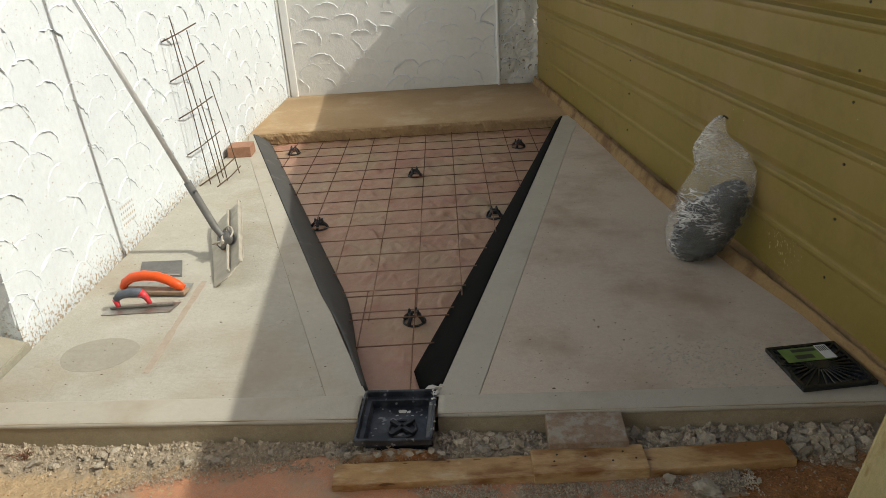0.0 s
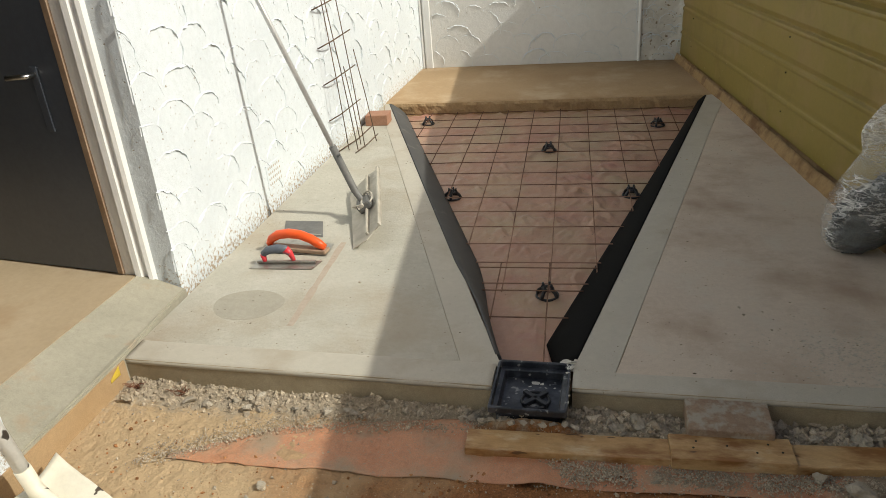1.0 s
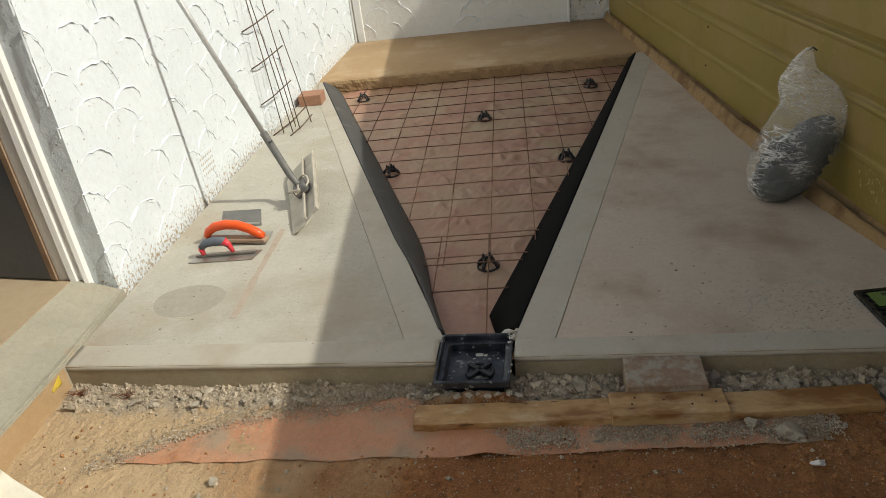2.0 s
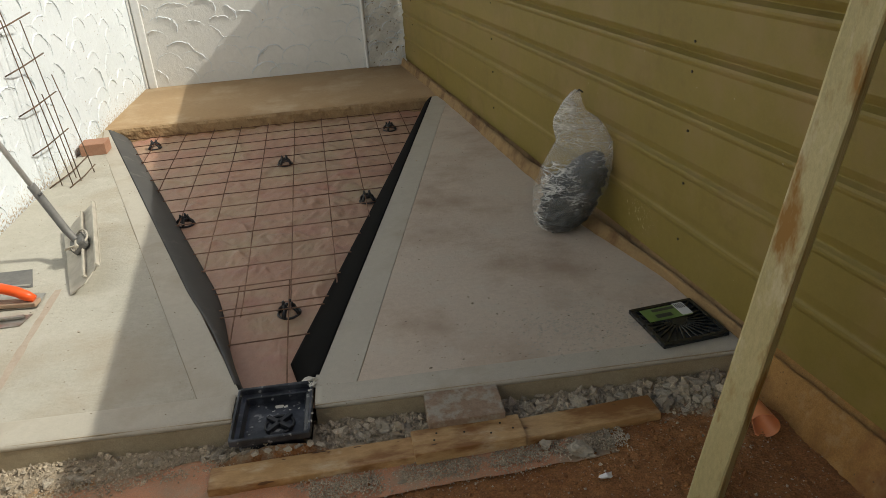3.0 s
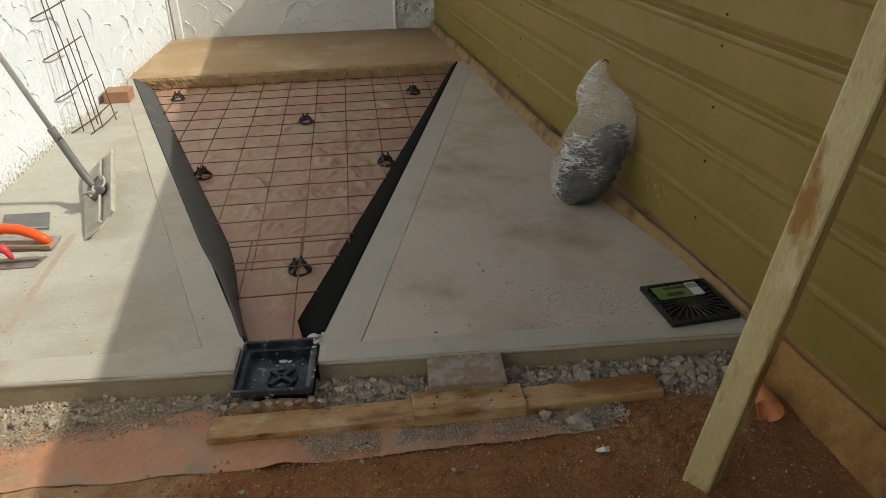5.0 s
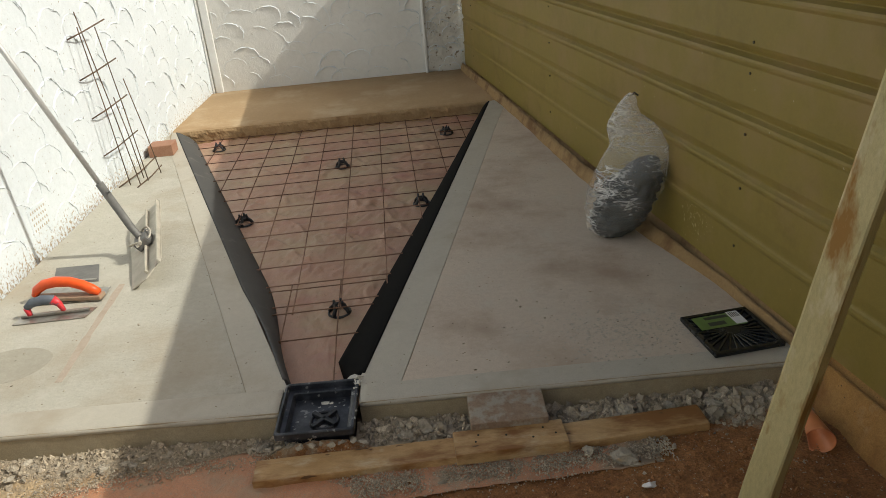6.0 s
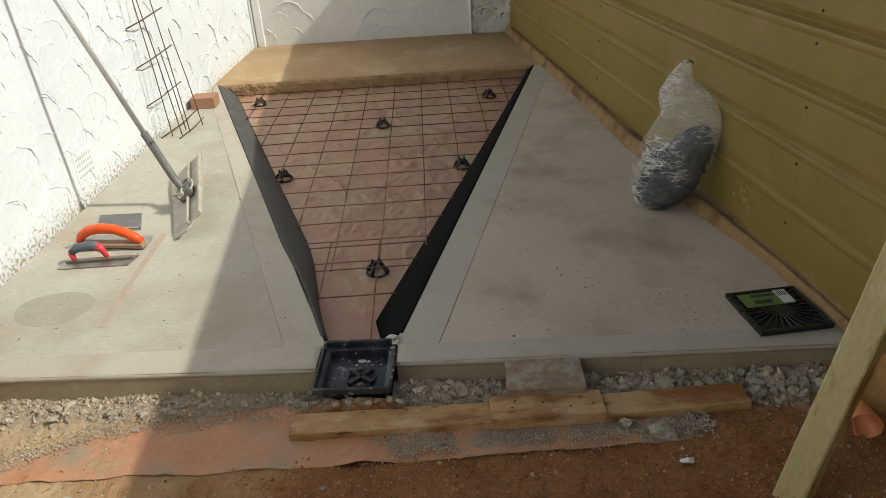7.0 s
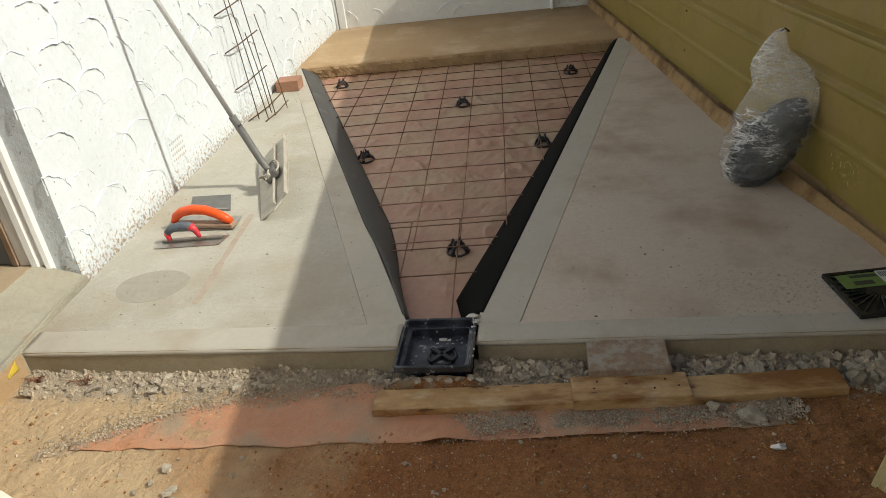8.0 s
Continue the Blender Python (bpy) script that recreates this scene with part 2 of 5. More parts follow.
M_BLADE = mat("brushed_trowel_steel", (0.40, 0.38, 0.345), (0.46, 0.44, 0.40), 6, 60, 0.42, metal=0.9, bump=0.1,
              stain=(0.33, 0.29, 0.23), stain_scale=14, stain_at=(0.5, 0.65), spread=0.1)
M_FLOATBODY = mat("cement_worn_wood", (0.30, 0.20, 0.13), (0.40, 0.29, 0.20), 10, 60, 0.8, bump=0.3, spread=0.15)
M_REDORANGE = mat("orange_plastic_grip", (0.80, 0.085, 0.012), (0.86, 0.11, 0.016), 8, 60, 0.4, bump=0.08, spread=0.06)
M_BLUEGREY = mat("blue_grey_rubber_grip", (0.085, 0.10, 0.125), (0.12, 0.135, 0.155), 12, 60, 0.6, bump=0.2, spread=0.1)
M_RED = mat("red_plastic", (0.66, 0.035, 0.05), (0.72, 0.05, 0.06), 12, 60, 0.4, bump=0.05)
M_GREEN = mat("green_label", (0.11, 0.185, 0.045), (0.15, 0.24, 0.065), 10, 40, 0.4, bump=0.02, spread=0.05)
M_PAPER = mat("white_label", (0.62, 0.62, 0.62), (0.68, 0.68, 0.68), 10, 40, 0.45, bump=0.02, spread=0.04)
M_INK = mat("dark_label_ink", (0.03, 0.035, 0.03), rough=0.5, bump=0)
M_SHOVEL = mat("chipped_cream_paint", (0.68, 0.63, 0.50), (0.74, 0.70, 0.58), 6, 40, 0.6, bump=0.25,
               specks=(0.07, 0.05, 0.035), speck_scale=22, speck_at=(0.63, 0.66), spread=0.08)
M_SHAFT = mat("flaking_white_shaft", (0.70, 0.71, 0.70), (0.62, 0.62, 0.60), 12, 50, 0.55, bump=0.3,
              specks=(0.05, 0.04, 0.035), speck_scale=16, speck_at=(0.58, 0.61), spread=0.1)
M_CLOTH = mat("dark_bundled_plastic", (0.012, 0.017, 0.018), (0.022, 0.028, 0.029), 8, 14, 0.42, bump=0.2, depth=0.006, spread=0.2)
M_WEED = mat("dry_reddish_weed", (0.17, 0.055, 0.03), (0.22, 0.10, 0.045), 30, 80, 0.9, bump=0.1)
M_YELLOW = mat("yellow_marking_paint", (0.62, 0.44, 0.03), (0.56, 0.40, 0.06), 30, 80, 0.8, bump=0.2, spread=0.2)
M_FLECK = mat("dark_debris", (0.15, 0.11, 0.07), (0.30, 0.24, 0.17), 30, 80, 0.9, bump=0.2, island=0.6)

# earth splashed up the foot of the render, in an uneven speckled band
nt = M_RENDER.node_tree
wall_in = nt.nodes["Principled BSDF"].inputs["Base Color"]
wall_src = wall_in.links[0].from_socket
tcs = nt.nodes.new("ShaderNodeTexCoord")
sep = nt.nodes.new("ShaderNodeSeparateXYZ")
nt.links.new(tcs.outputs["Object"], sep.inputs[0])
blot = nt.nodes.new("ShaderNodeTexNoise")
blot.inputs["Scale"].default_value, blot.inputs["Detail"].default_value, blot.inputs["Roughness"].default_value = 55, 6, 0.75
nt.links.new(tcs.outputs["Object"], blot.inputs["Vector"])
ad = nt.nodes.new("ShaderNodeMath")
ad.operation = "MULTIPLY_ADD"
nt.links.new(sep.outputs["Z"], ad.inputs[0])
ad.inputs[1].default_value = -0.85
nt.links.new(blot.outputs["Fac"], ad.inputs[2])
dr = nt.nodes.new("ShaderNodeMapRange")
dr.inputs["From Min"].default_value, dr.inputs["From Max"].default_value = 0.49, 0.56
nt.links.new(ad.outputs[0], dr.inputs["Value"])
mx = nt.nodes.new("ShaderNodeMix")
mx.data_type = "RGBA"
nt.links.new(dr.outputs[0], mx.inputs["Factor"])
nt.links.new(wall_src, mx.inputs["A"])
mx.inputs["B"].default_value = (0.37, 0.29, 0.19, 1)
nt.links.new(mx.outputs["Result"], wall_in)

# the wires at the narrow end are caked in the same pink earth as the membrane
nt = M_STEEL.node_tree
wire_in = nt.nodes["Principled BSDF"].inputs["Base Color"]
wire_src = wire_in.links[0].from_socket
tcs = nt.nodes.new("ShaderNodeTexCoord")
sep = nt.nodes.new("ShaderNodeSeparateXYZ")
nt.links.new(tcs.outputs["Object"], sep.inputs[0])
cake = nt.nodes.new("ShaderNodeTexNoise")
cake.inputs["Scale"].default_value, cake.inputs["Detail"].default_value = 9, 5
nt.links.new(tcs.outputs["Object"], cake.inputs["Vector"])
ad = nt.nodes.new("ShaderNodeMath")
ad.operation = "MULTIPLY_ADD"
nt.links.new(sep.outputs["Y"], ad.inputs[0])
ad.inputs[1].default_value = -0.22
nt.links.new(cake.outputs["Fac"], ad.inputs[2])
dr = nt.nodes.new("ShaderNodeMapRange")
dr.inputs["From Min"].default_value, dr.inputs["From Max"].default_value = -0.05, 0.22
nt.links.new(ad.outputs[0], dr.inputs["Value"])
mx = nt.nodes.new("ShaderNodeMix")
mx.data_type = "RGBA"
nt.links.new(dr.outputs[0], mx.inputs["Factor"])
nt.links.new(wire_src, mx.inputs["A"])
mx.inputs["B"].default_value = (0.33, 0.20, 0.14, 1)
nt.links.new(mx.outputs["Result"], wire_in)

# Vent holes are flat tiles; the shade inside them is put into this colour.
M_HOLE = mat("shaded_vent_hole", (0.42, 0.37, 0.29), (0.48, 0.43, 0.34), 20, 60, 0.9, bump=0.2)
M_SCORE = mat("brown_float_smear", (0.40, 0.325, 0.25), (0.43, 0.36, 0.285), 9, 60, 0.75, bump=0.3, stain=(0.345, 0.27, 0.19), stain_scale=14, stain_at=(0.5, 0.75), micro=0.1)
M_SILL = mat("weathered_sill_concrete", (0.30, 0.285, 0.22), (0.37, 0.345, 0.27), 4, 48, 0.75, bump=0.5, depth=0.004, stain=(0.36, 0.27, 0.18), stain_scale=5, stain_at=(0.55, 0.72), spread=0.1, micro=0.1)
M_PATCH = mat("dried_slurry", (0.33, 0.305, 0.24), (0.37, 0.345, 0.28), 6, 48, 0.7, bump=0.3, spread=0.10, micro=0.09)

# soil: red damp earth and a paler dusty sand, in drifts
M_SOIL = mat("red_brown_soil", (0.25, 0.098, 0.030), (0.345, 0.158, 0.056), 4.2, 42, 0.95, bump=1.0, depth=0.016,
             specks=(0.40, 0.32, 0.22), speck_scale=95, speck_at=(0.665, 0.70), spread=0.32, micro=0.25, micro_scale=190)
nt = M_SOIL.node_tree
soil_in = nt.nodes["Principled BSDF"].inputs["Base Color"]
soil_src = soil_in.links[0].from_socket
tcs = nt.nodes.new("ShaderNodeTexCoord")
sep = nt.nodes.new("ShaderNodeSeparateXYZ")
nt.links.new(tcs.outputs["Object"], sep.inputs[0])
drift = nt.nodes.new("ShaderNodeTexNoise")
drift.inputs["Scale"].default_value, drift.inputs["Detail"].default_value = 2.6, 5
nt.links.new(tcs.outputs["Object"], drift.inputs["Vector"])
ad = nt.nodes.new("ShaderNodeMath")
ad.operation = "MULTIPLY_ADD"
nt.links.new(sep.outputs["X"], ad.inputs[0])
ad.inputs[1].default_value = -0.55
nt.links.new(drift.outputs["Fac"], ad.inputs[2])
dr = nt.nodes.new("ShaderNodeMapRange")
dr.inputs["From Min"].default_value, dr.inputs["From Max"].default_value = 0.62, 0.92
nt.links.new(ad.outputs[0], dr.inputs["Value"])
mx = nt.nodes.new("ShaderNodeMix")
mx.data_type = "RGBA"
nt.links.new(dr.outputs[0], mx.inputs["Factor"])
nt.links.new(soil_src, mx.inputs["A"])
mx.inputs["B"].default_value = (0.52, 0.375, 0.215, 1)
gn = nt.nodes.new("ShaderNodeTexNoise")
gn.inputs["Scale"].default_value, gn.inputs["Detail"].default_value, gn.inputs["Roughness"].default_value = 9, 6, 0.75
nt.links.new(tcs.outputs["Object"], gn.inputs["Vector"])
gy = nt.nodes.new("ShaderNodeMath")
gy.operation = "MULTIPLY_ADD"
nt.links.new(sep.outputs["Y"], gy.inputs[0])
gy.inputs[1].default_value = 2.6
nt.links.new(gn.outputs["Fac"], gy.inputs[2])
gr = nt.nodes.new("ShaderNodeMapRange")
gr.inputs["From Min"].default_value, gr.inputs["From Max"].default_value = -0.02, 0.16
nt.links.new(gy.outputs[0], gr.inputs["Value"])
gmix = nt.nodes.new("ShaderNodeMix")
gmix.data_type = "RGBA"
nt.links.new(gr.outputs[0], gmix.inputs["Factor"])
nt.links.new(mx.outputs["Result"], gmix.inputs["A"])
gmix.inputs["B"].default_value = (0.38, 0.315, 0.225, 1)
nt.links.new(gmix.outputs["Result"], soil_in)

# clear crumpled polythene: see-through where stretched, doubled and hazy at the slack neck; glints along folds painted
# into alpha
M_BAG = bpy.data.materials.new("clear_crumpled_polythene")
M_BAG.use_nodes = True
nt = M_BAG.node_tree
pb = nt.nodes["Principled BSDF"]
pb.inputs["Base Color"].default_value = (0.90, 0.90, 0.88, 1)
pb.inputs["Roughness"].default_value = 0.22
tcs = nt.nodes.new("ShaderNodeTexCoord")
mpb = nt.nodes.new("ShaderNodeMapping")
mpb.inputs["Rotation"].default_value = (0.5, 0.3, 0)
mpb.inputs["Scale"].default_value = (0.8, 0.8, 2.6)
nt.links.new(tcs.outputs["Object"], mpb.inputs[0])


def glint_lines(scale, width, top, twist):
    """Painted glints: thin bright lines along the level curves of a stretched noise."""
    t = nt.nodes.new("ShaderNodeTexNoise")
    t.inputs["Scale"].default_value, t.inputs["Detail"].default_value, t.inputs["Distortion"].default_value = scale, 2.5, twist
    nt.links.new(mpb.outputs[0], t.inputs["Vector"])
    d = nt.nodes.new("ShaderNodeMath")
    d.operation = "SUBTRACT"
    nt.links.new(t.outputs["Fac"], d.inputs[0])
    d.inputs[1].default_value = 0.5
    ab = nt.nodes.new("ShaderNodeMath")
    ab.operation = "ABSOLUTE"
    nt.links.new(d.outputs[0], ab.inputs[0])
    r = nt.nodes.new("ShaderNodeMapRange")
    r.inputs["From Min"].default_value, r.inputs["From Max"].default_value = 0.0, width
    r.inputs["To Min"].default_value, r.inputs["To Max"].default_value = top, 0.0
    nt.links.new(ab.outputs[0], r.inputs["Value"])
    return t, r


wide, wide_line = glint_lines(9, 0.060, 0.50, 0.9)
fine, fine_line = glint_lines(21, 0.045, 0.42, 0.7)
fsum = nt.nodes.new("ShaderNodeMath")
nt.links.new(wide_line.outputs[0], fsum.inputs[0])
nt.links.new(fine_line.outputs[0], fsum.inputs[1])
haze = nt.nodes.new("ShaderNodeTexNoise")
haze.inputs["Scale"].default_value, haze.inputs["Detail"].default_value = 6.5, 2
nt.links.new(tcs.outputs["Object"], haze.inputs["Vector"])
hz = nt.nodes.new("ShaderNodeMapRange")
hz.inputs["From Min"].default_value, hz.inputs["From Max"].default_value = 0.42, 0.60
hz.inputs["To Min"].default_value = 0.06
nt.links.new(haze.outputs["Fac"], hz.inputs["Value"])
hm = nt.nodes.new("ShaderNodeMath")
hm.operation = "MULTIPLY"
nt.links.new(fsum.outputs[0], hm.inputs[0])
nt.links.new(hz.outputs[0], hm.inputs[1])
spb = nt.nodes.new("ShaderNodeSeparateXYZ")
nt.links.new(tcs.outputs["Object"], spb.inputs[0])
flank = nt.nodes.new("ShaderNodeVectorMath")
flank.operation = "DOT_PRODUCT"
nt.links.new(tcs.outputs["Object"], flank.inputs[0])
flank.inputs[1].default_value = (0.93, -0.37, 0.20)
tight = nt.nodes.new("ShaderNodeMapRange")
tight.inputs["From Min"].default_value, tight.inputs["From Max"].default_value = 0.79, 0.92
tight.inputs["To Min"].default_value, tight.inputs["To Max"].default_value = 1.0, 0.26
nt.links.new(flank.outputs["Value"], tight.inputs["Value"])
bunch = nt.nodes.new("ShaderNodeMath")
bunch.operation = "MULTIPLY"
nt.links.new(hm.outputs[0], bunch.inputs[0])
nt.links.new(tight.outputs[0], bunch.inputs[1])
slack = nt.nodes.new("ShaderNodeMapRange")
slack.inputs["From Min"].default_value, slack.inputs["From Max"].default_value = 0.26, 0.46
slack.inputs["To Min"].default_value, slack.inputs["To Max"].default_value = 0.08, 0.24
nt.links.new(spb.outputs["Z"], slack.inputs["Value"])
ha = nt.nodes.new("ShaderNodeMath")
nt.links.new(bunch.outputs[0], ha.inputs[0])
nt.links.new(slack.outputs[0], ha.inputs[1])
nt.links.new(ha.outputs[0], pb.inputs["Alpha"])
bb = nt.nodes.new("ShaderNodeBump")
bb.inputs["Strength"].default_value, bb.inputs["Distance"].default_value = 0.9, 0.025
nt.links.new(wide.outputs["Fac"], bb.inputs["Height"])
nt.links.new(bb.outputs[0], pb.inputs["Normal"])

# ---------------------------------------------------------------- building helpers


def finish(bm, smooth=False):
    bmesh.ops.recalc_face_normals(bm, faces=bm.faces)
    if smooth:
        for f in bm.faces:
            f.smooth = True
    return bm


def mesh_of(name, bm, material):
    me = bpy.data.meshes.new(name)
    bm.to_mesh(me)
    bm.free()
    me.materials.append(material)
    return me


def solid(name, bm, material, label="", category="", kind="", group=""):
    """One mesh at top level."""
    return tagged(new(name, mesh_of(name, bm, material)), label, category, group, kind)


def thing(name, at, label, category, group=""):
    """An empty at the thing's base, to hold its parts."""
    e = new(name)
    e.empty_display_size = 0.05
    e.location = at
    return tagged(e, label, category, group)


def part(name, bm, material, parent, label=""):
    ob = new(name, mesh_of(name, bm, material))
    ob.parent = parent
    if parent.type == "EMPTY":
        ob.matrix_parent_inverse = Matrix.Translation(-parent.location)
    return tagged(ob, label)


def box(x0, x1, y0, y1, z0, z1, bevel=0.0, m=None, bm=None, seg=2):
    own = bmesh.new()
    bmesh.ops.create_cube(own, size=1, matrix=Matrix.LocRotScale(((x0 + x1) / 2, (y0 + y1) / 2, (z0 + z1) / 2), None, (x1 - x0, y1 - y0, z1 - z0)))
    if bevel:
        bmesh.ops.bevel(own, geom=own.edges[:], offset=bevel, segments=seg, affect="EDGES", profile=0.6)
    if m is not None:
        own.transform(m)
    if bm is None:
        return finish(own)
    return join(bm, own)


def join(bm, other):
    me = bpy.data.meshes.new("tmp")
    other.to_mesh(me)
    other.free()
    bm.from_mesh(me)
    bpy.data.meshes.remove(me)
    return bm


def prism(points, z0, z1, bevel=0.0, bm=None):
    """A flat outline pulled up from z0 to z1."""
    own = bmesh.new()
    low = [own.verts.new((x, y, z0)) for x, y in points]
    face = own.faces.new(low)
    up = bmesh.ops.extrude_face_region(own, geom=[face])
    bmesh.ops.translate(own, vec=(0, 0, z1 - z0), verts=[v for v in up["geom"] if isinstance(v, bmesh.types.BMVert)])
    if bevel:
        top = [e for e in own.edges if all(abs(v.co.z - z1) < 1e-5 for v in e.verts)]
        bmesh.ops.bevel(own, geom=top, offset=bevel, segments=2, affect="EDGES")
    finish(own)
    return own if bm is None else join(bm, own)


def tube(points, radius, seg=8, bm=None, closed=False):
    """A round bar along a line of points; radius may be a list."""
    own = bmesh.new()
    pts = [Vector(p) for p in points]
    rings = []
    last = None
    for i, p in enumerate(pts):
        a, b = pts[max(i - 1, 0)], pts[min(i + 1, len(pts) - 1)]
        if closed:
            a, b = pts[i - 1], pts[(i + 1) % len(pts)]
        d = (b - a).normalized()
        side = last - d * last.dot(d) if last is not None else d.orthogonal()
        if side.length < 1e-4:
            side = d.orthogonal()
        side.normalize()
        last = side
        up = d.cross(side)
        r = radius[i] if isinstance(radius, (list, tuple)) else radius
        rings.append([own.verts.new(p + (side * math.cos(k * math.tau / seg) + up * math.sin(k * math.tau / seg)) * r) for k in range(seg)])
    pairs = list(zip(rings, rings[1:])) + ([(rings[-1], rings[0])] if closed else [])
    for r0, r1 in pairs:
        for k in range(seg):
            own.faces.new((r0[k], r0[(k + 1) % seg], r1[(k + 1) % seg], r1[k])).smooth = True
    if not closed:
        own.faces.new(rings[0][::-1])
        own.faces.new(rings[-1])
    finish(own)
    return own if bm is None else join(bm, own)


def loft(rings, smooth=True, caps=True):
    """Rings of the same number of points joined into a skin."""
    own = bmesh.new()
    vs = [[own.verts.new(p) for p in r] for r in rings]
    for r0, r1 in zip(vs, vs[1:]):
        for k in range(len(r0)):
            own.faces.new((r0[k], r0[(k + 1) % len(r0)], r1[(k + 1) % len(r1)], r1[k])).smooth = smooth
    if caps:
        own.faces.new(vs[0][::-1])
        own.faces.new(vs[-1])
    return finish(own)


def sheet(fn, nu, nv, thick=0.0):
    """A skin of fn(u, v), with a second face below when it has a thickness."""
    own = bmesh.new()
    g = [[own.verts.new(fn(i / nu, j / nv)) for j in range(nv + 1)] for i in range(nu + 1)]
    for i in range(nu):
        for j in range(nv):
            own.faces.new((g[i][j], g[i + 1][j], g[i + 1][j + 1], g[i][j + 1])).smooth = True
    finish(own)
    if thick:
        bmesh.ops.solidify(own, geom=own.faces[:], thickness=thick)
    return own


def rock(at, size, seed, flat=0.7, sub=1):
    """A broken lump with flat faces."""
    r = random.Random(seed)
    own = bmesh.new()
    bmesh.ops.create_icosphere(own, subdivisions=sub, radius=1)
    cuts = [(Vector((r.uniform(-1, 1), r.uniform(-1, 1), r.uniform(-1, 1))).normalized(), r.uniform(0.28, 0.72)) for _ in range(8)]
    for v in own.verts:
        for nrm, d in cuts:
            over = v.co.dot(nrm) - d
            if over > 0:
                v.co -= nrm * over
        v.co *= 1 + r.uniform(-0.13, 0.13)
    turn = Matrix.Rotation(r.uniform(0, 6.28), 4, "Z")
    scale = Matrix.Diagonal((size * r.uniform(0.8, 1.2), size * r.uniform(0.65, 1.0), size * flat, 1))
    own.transform(Matrix.Translation(at) @ turn @ scale)
    return finish(own)


def crust(at, size, seed, flat):
    """A crumbly broken lump: a cut stone roughened on every face."""
    own = rock((0, 0, 0), 1.0, seed, flat, 3)
    own.normal_update()
    for v in own.verts:
        v.co += v.normal * (0.10 * noise.fractal(v.co * 3.1 + Vector((seed, 0, 0)), 0.8, 2.2, 3) + 0.07 * noise.noise(v.co * 9.0))
    own.transform(Matrix.Translation(at) @ Matrix.Diagonal((size, size, size, 1)))
    return finish(own)


def fbm(x, y, z=0.0, octaves=4):
    return noise.fractal(Vector((x, y, z)), 0.9, 2.1, octaves)


# ---------------------------------------------------------------- the plan
WALL_W, WALL_N = -1.566, 5.065                    # faces of the house wall and the end wall
NEAR_WALL = -1.502                               # face of the house wall this side of the door
LEDGE_Y = 3.745                                  # front of the old concrete ledge
NEAR_L, FAR_L = (-0.128, 0.115), (-1.525, 3.660)  # edges of the open triangle
NEAR_R, FAR_R = (0.122, 0.110), (0.914, 3.785)
EARTH = -0.094
FENCE_TOP = 1.78
LINE_A, LINE_B = (-0.965, 0.255), (-1.009, 1.019)


def wall_e(y):
    """Face of the sheet wall, which closes in on the house towards the end wall."""
    return 1.6135 - 0.1554 * y


def fence_top(y):
    """Top of the sheet wall, which drops slightly towards the end wall."""
    return FENCE_TOP + 0.022 * (5.0 - y)


def front(x):
    """Front edge of the new slab."""
    return -0.0215 + 0.010 * x if x > 0 else -0.0395 - 0.007 * x


def edge_l(y):
    k = (y - NEAR_L[1]) / (FAR_L[1] - NEAR_L[1])
    return NEAR_L[0] + k * (FAR_L[0] - NEAR_L[0])


def edge_r(y):
    k = (y - NEAR_R[1]) / (FAR_R[1] - NEAR_R[1])
    return NEAR_R[0] + k * (FAR_R[0] - NEAR_R[0])


def north_y(x):
    """Face of the end wall, a little out of square."""
    return WALL_N + 0.045 * x


def ledge_y(x):
    """Front of the old ledge."""
    return LEDGE_Y + 0.055 * x


def earth_z(x, y):
    z = EARTH + 0.006 * max(0.0, 1 - max(0.0, front(x) - y) / 0.16) + 0.012 * fbm(x * 2.3, y * 2.3) + 0.006 * fbm(x * 13, y * 13, 3.0)
    z += 0.0042 * fbm(x * 44, y * 44, 7.0, 2) + 0.060 * math.exp(-(x / 0.15) ** 4 - ((y + 0.150) / 0.018) ** 2)
    w = math.exp(-((front(x) - y) / 0.10) ** 2)
    z += w * (0.026 * abs(fbm(x * 12, y * 12, 21.0, 3)) + 0.014 * abs(fbm(x * 30, y * 30, 31.0, 2)) - 0.014)
    if (y > front(x) + 0.03 and WALL_W < x < wall_e(y) - 0.03) or (abs(x) < 0.108 and y > -0.140):
        z = -0.30
    return z


# ---------------------------------------------------------------- ground
def ground():
    xs = [-400, -80, -20, -8, -4, -2.6] + list(np.arange(-2.0, -1.5301, 0.05)) + list(np.arange(-1.52, 1.6001, 0.0085)) + [1.66, 1.9, 2.4, 4, 8, 20, 80, 400]
    ys = [-400, -80, -20, -8, -5, -3.2, -2.4] + list(np.arange(-2.1, -1.001, 0.06)) + list(np.arange(-0.96, -0.3601, 0.0115)) + list(np.arange(-0.352, 0.1401, 0.0075)) + [0.3, 0.8, 2, 4, 6, 10, 20, 80, 400]
    verts = []
    for x in xs:
        for y in ys:
            z = earth_z(x, y) if abs(x) < 3 and -3 < y < 0.2 else EARTH
            if y >= 0.2 or (x < -1.54 and y > -0.58):
                z = -0.30 if abs(x) < 8 and y < 9 else EARTH
            verts.append((x, y, z))
    n = len(ys)
    faces = [(i * n + j, (i + 1) * n + j, (i + 1) * n + j + 1, i * n + j + 1) for i in range(len(xs) - 1) for j in range(n - 1)]
    me = bpy.data.meshes.new("ground")
    me.from_pydata(verts, [], faces)
    me.materials.append(M_SOIL)
    for p in me.polygons:
        p.use_smooth = True
    tagged(new("ground", me), "red-brown earth with dusty sandy drifts", "ground", kind="structure")


ground()

# ---------------------------------------------------------------- new slab in two wedges


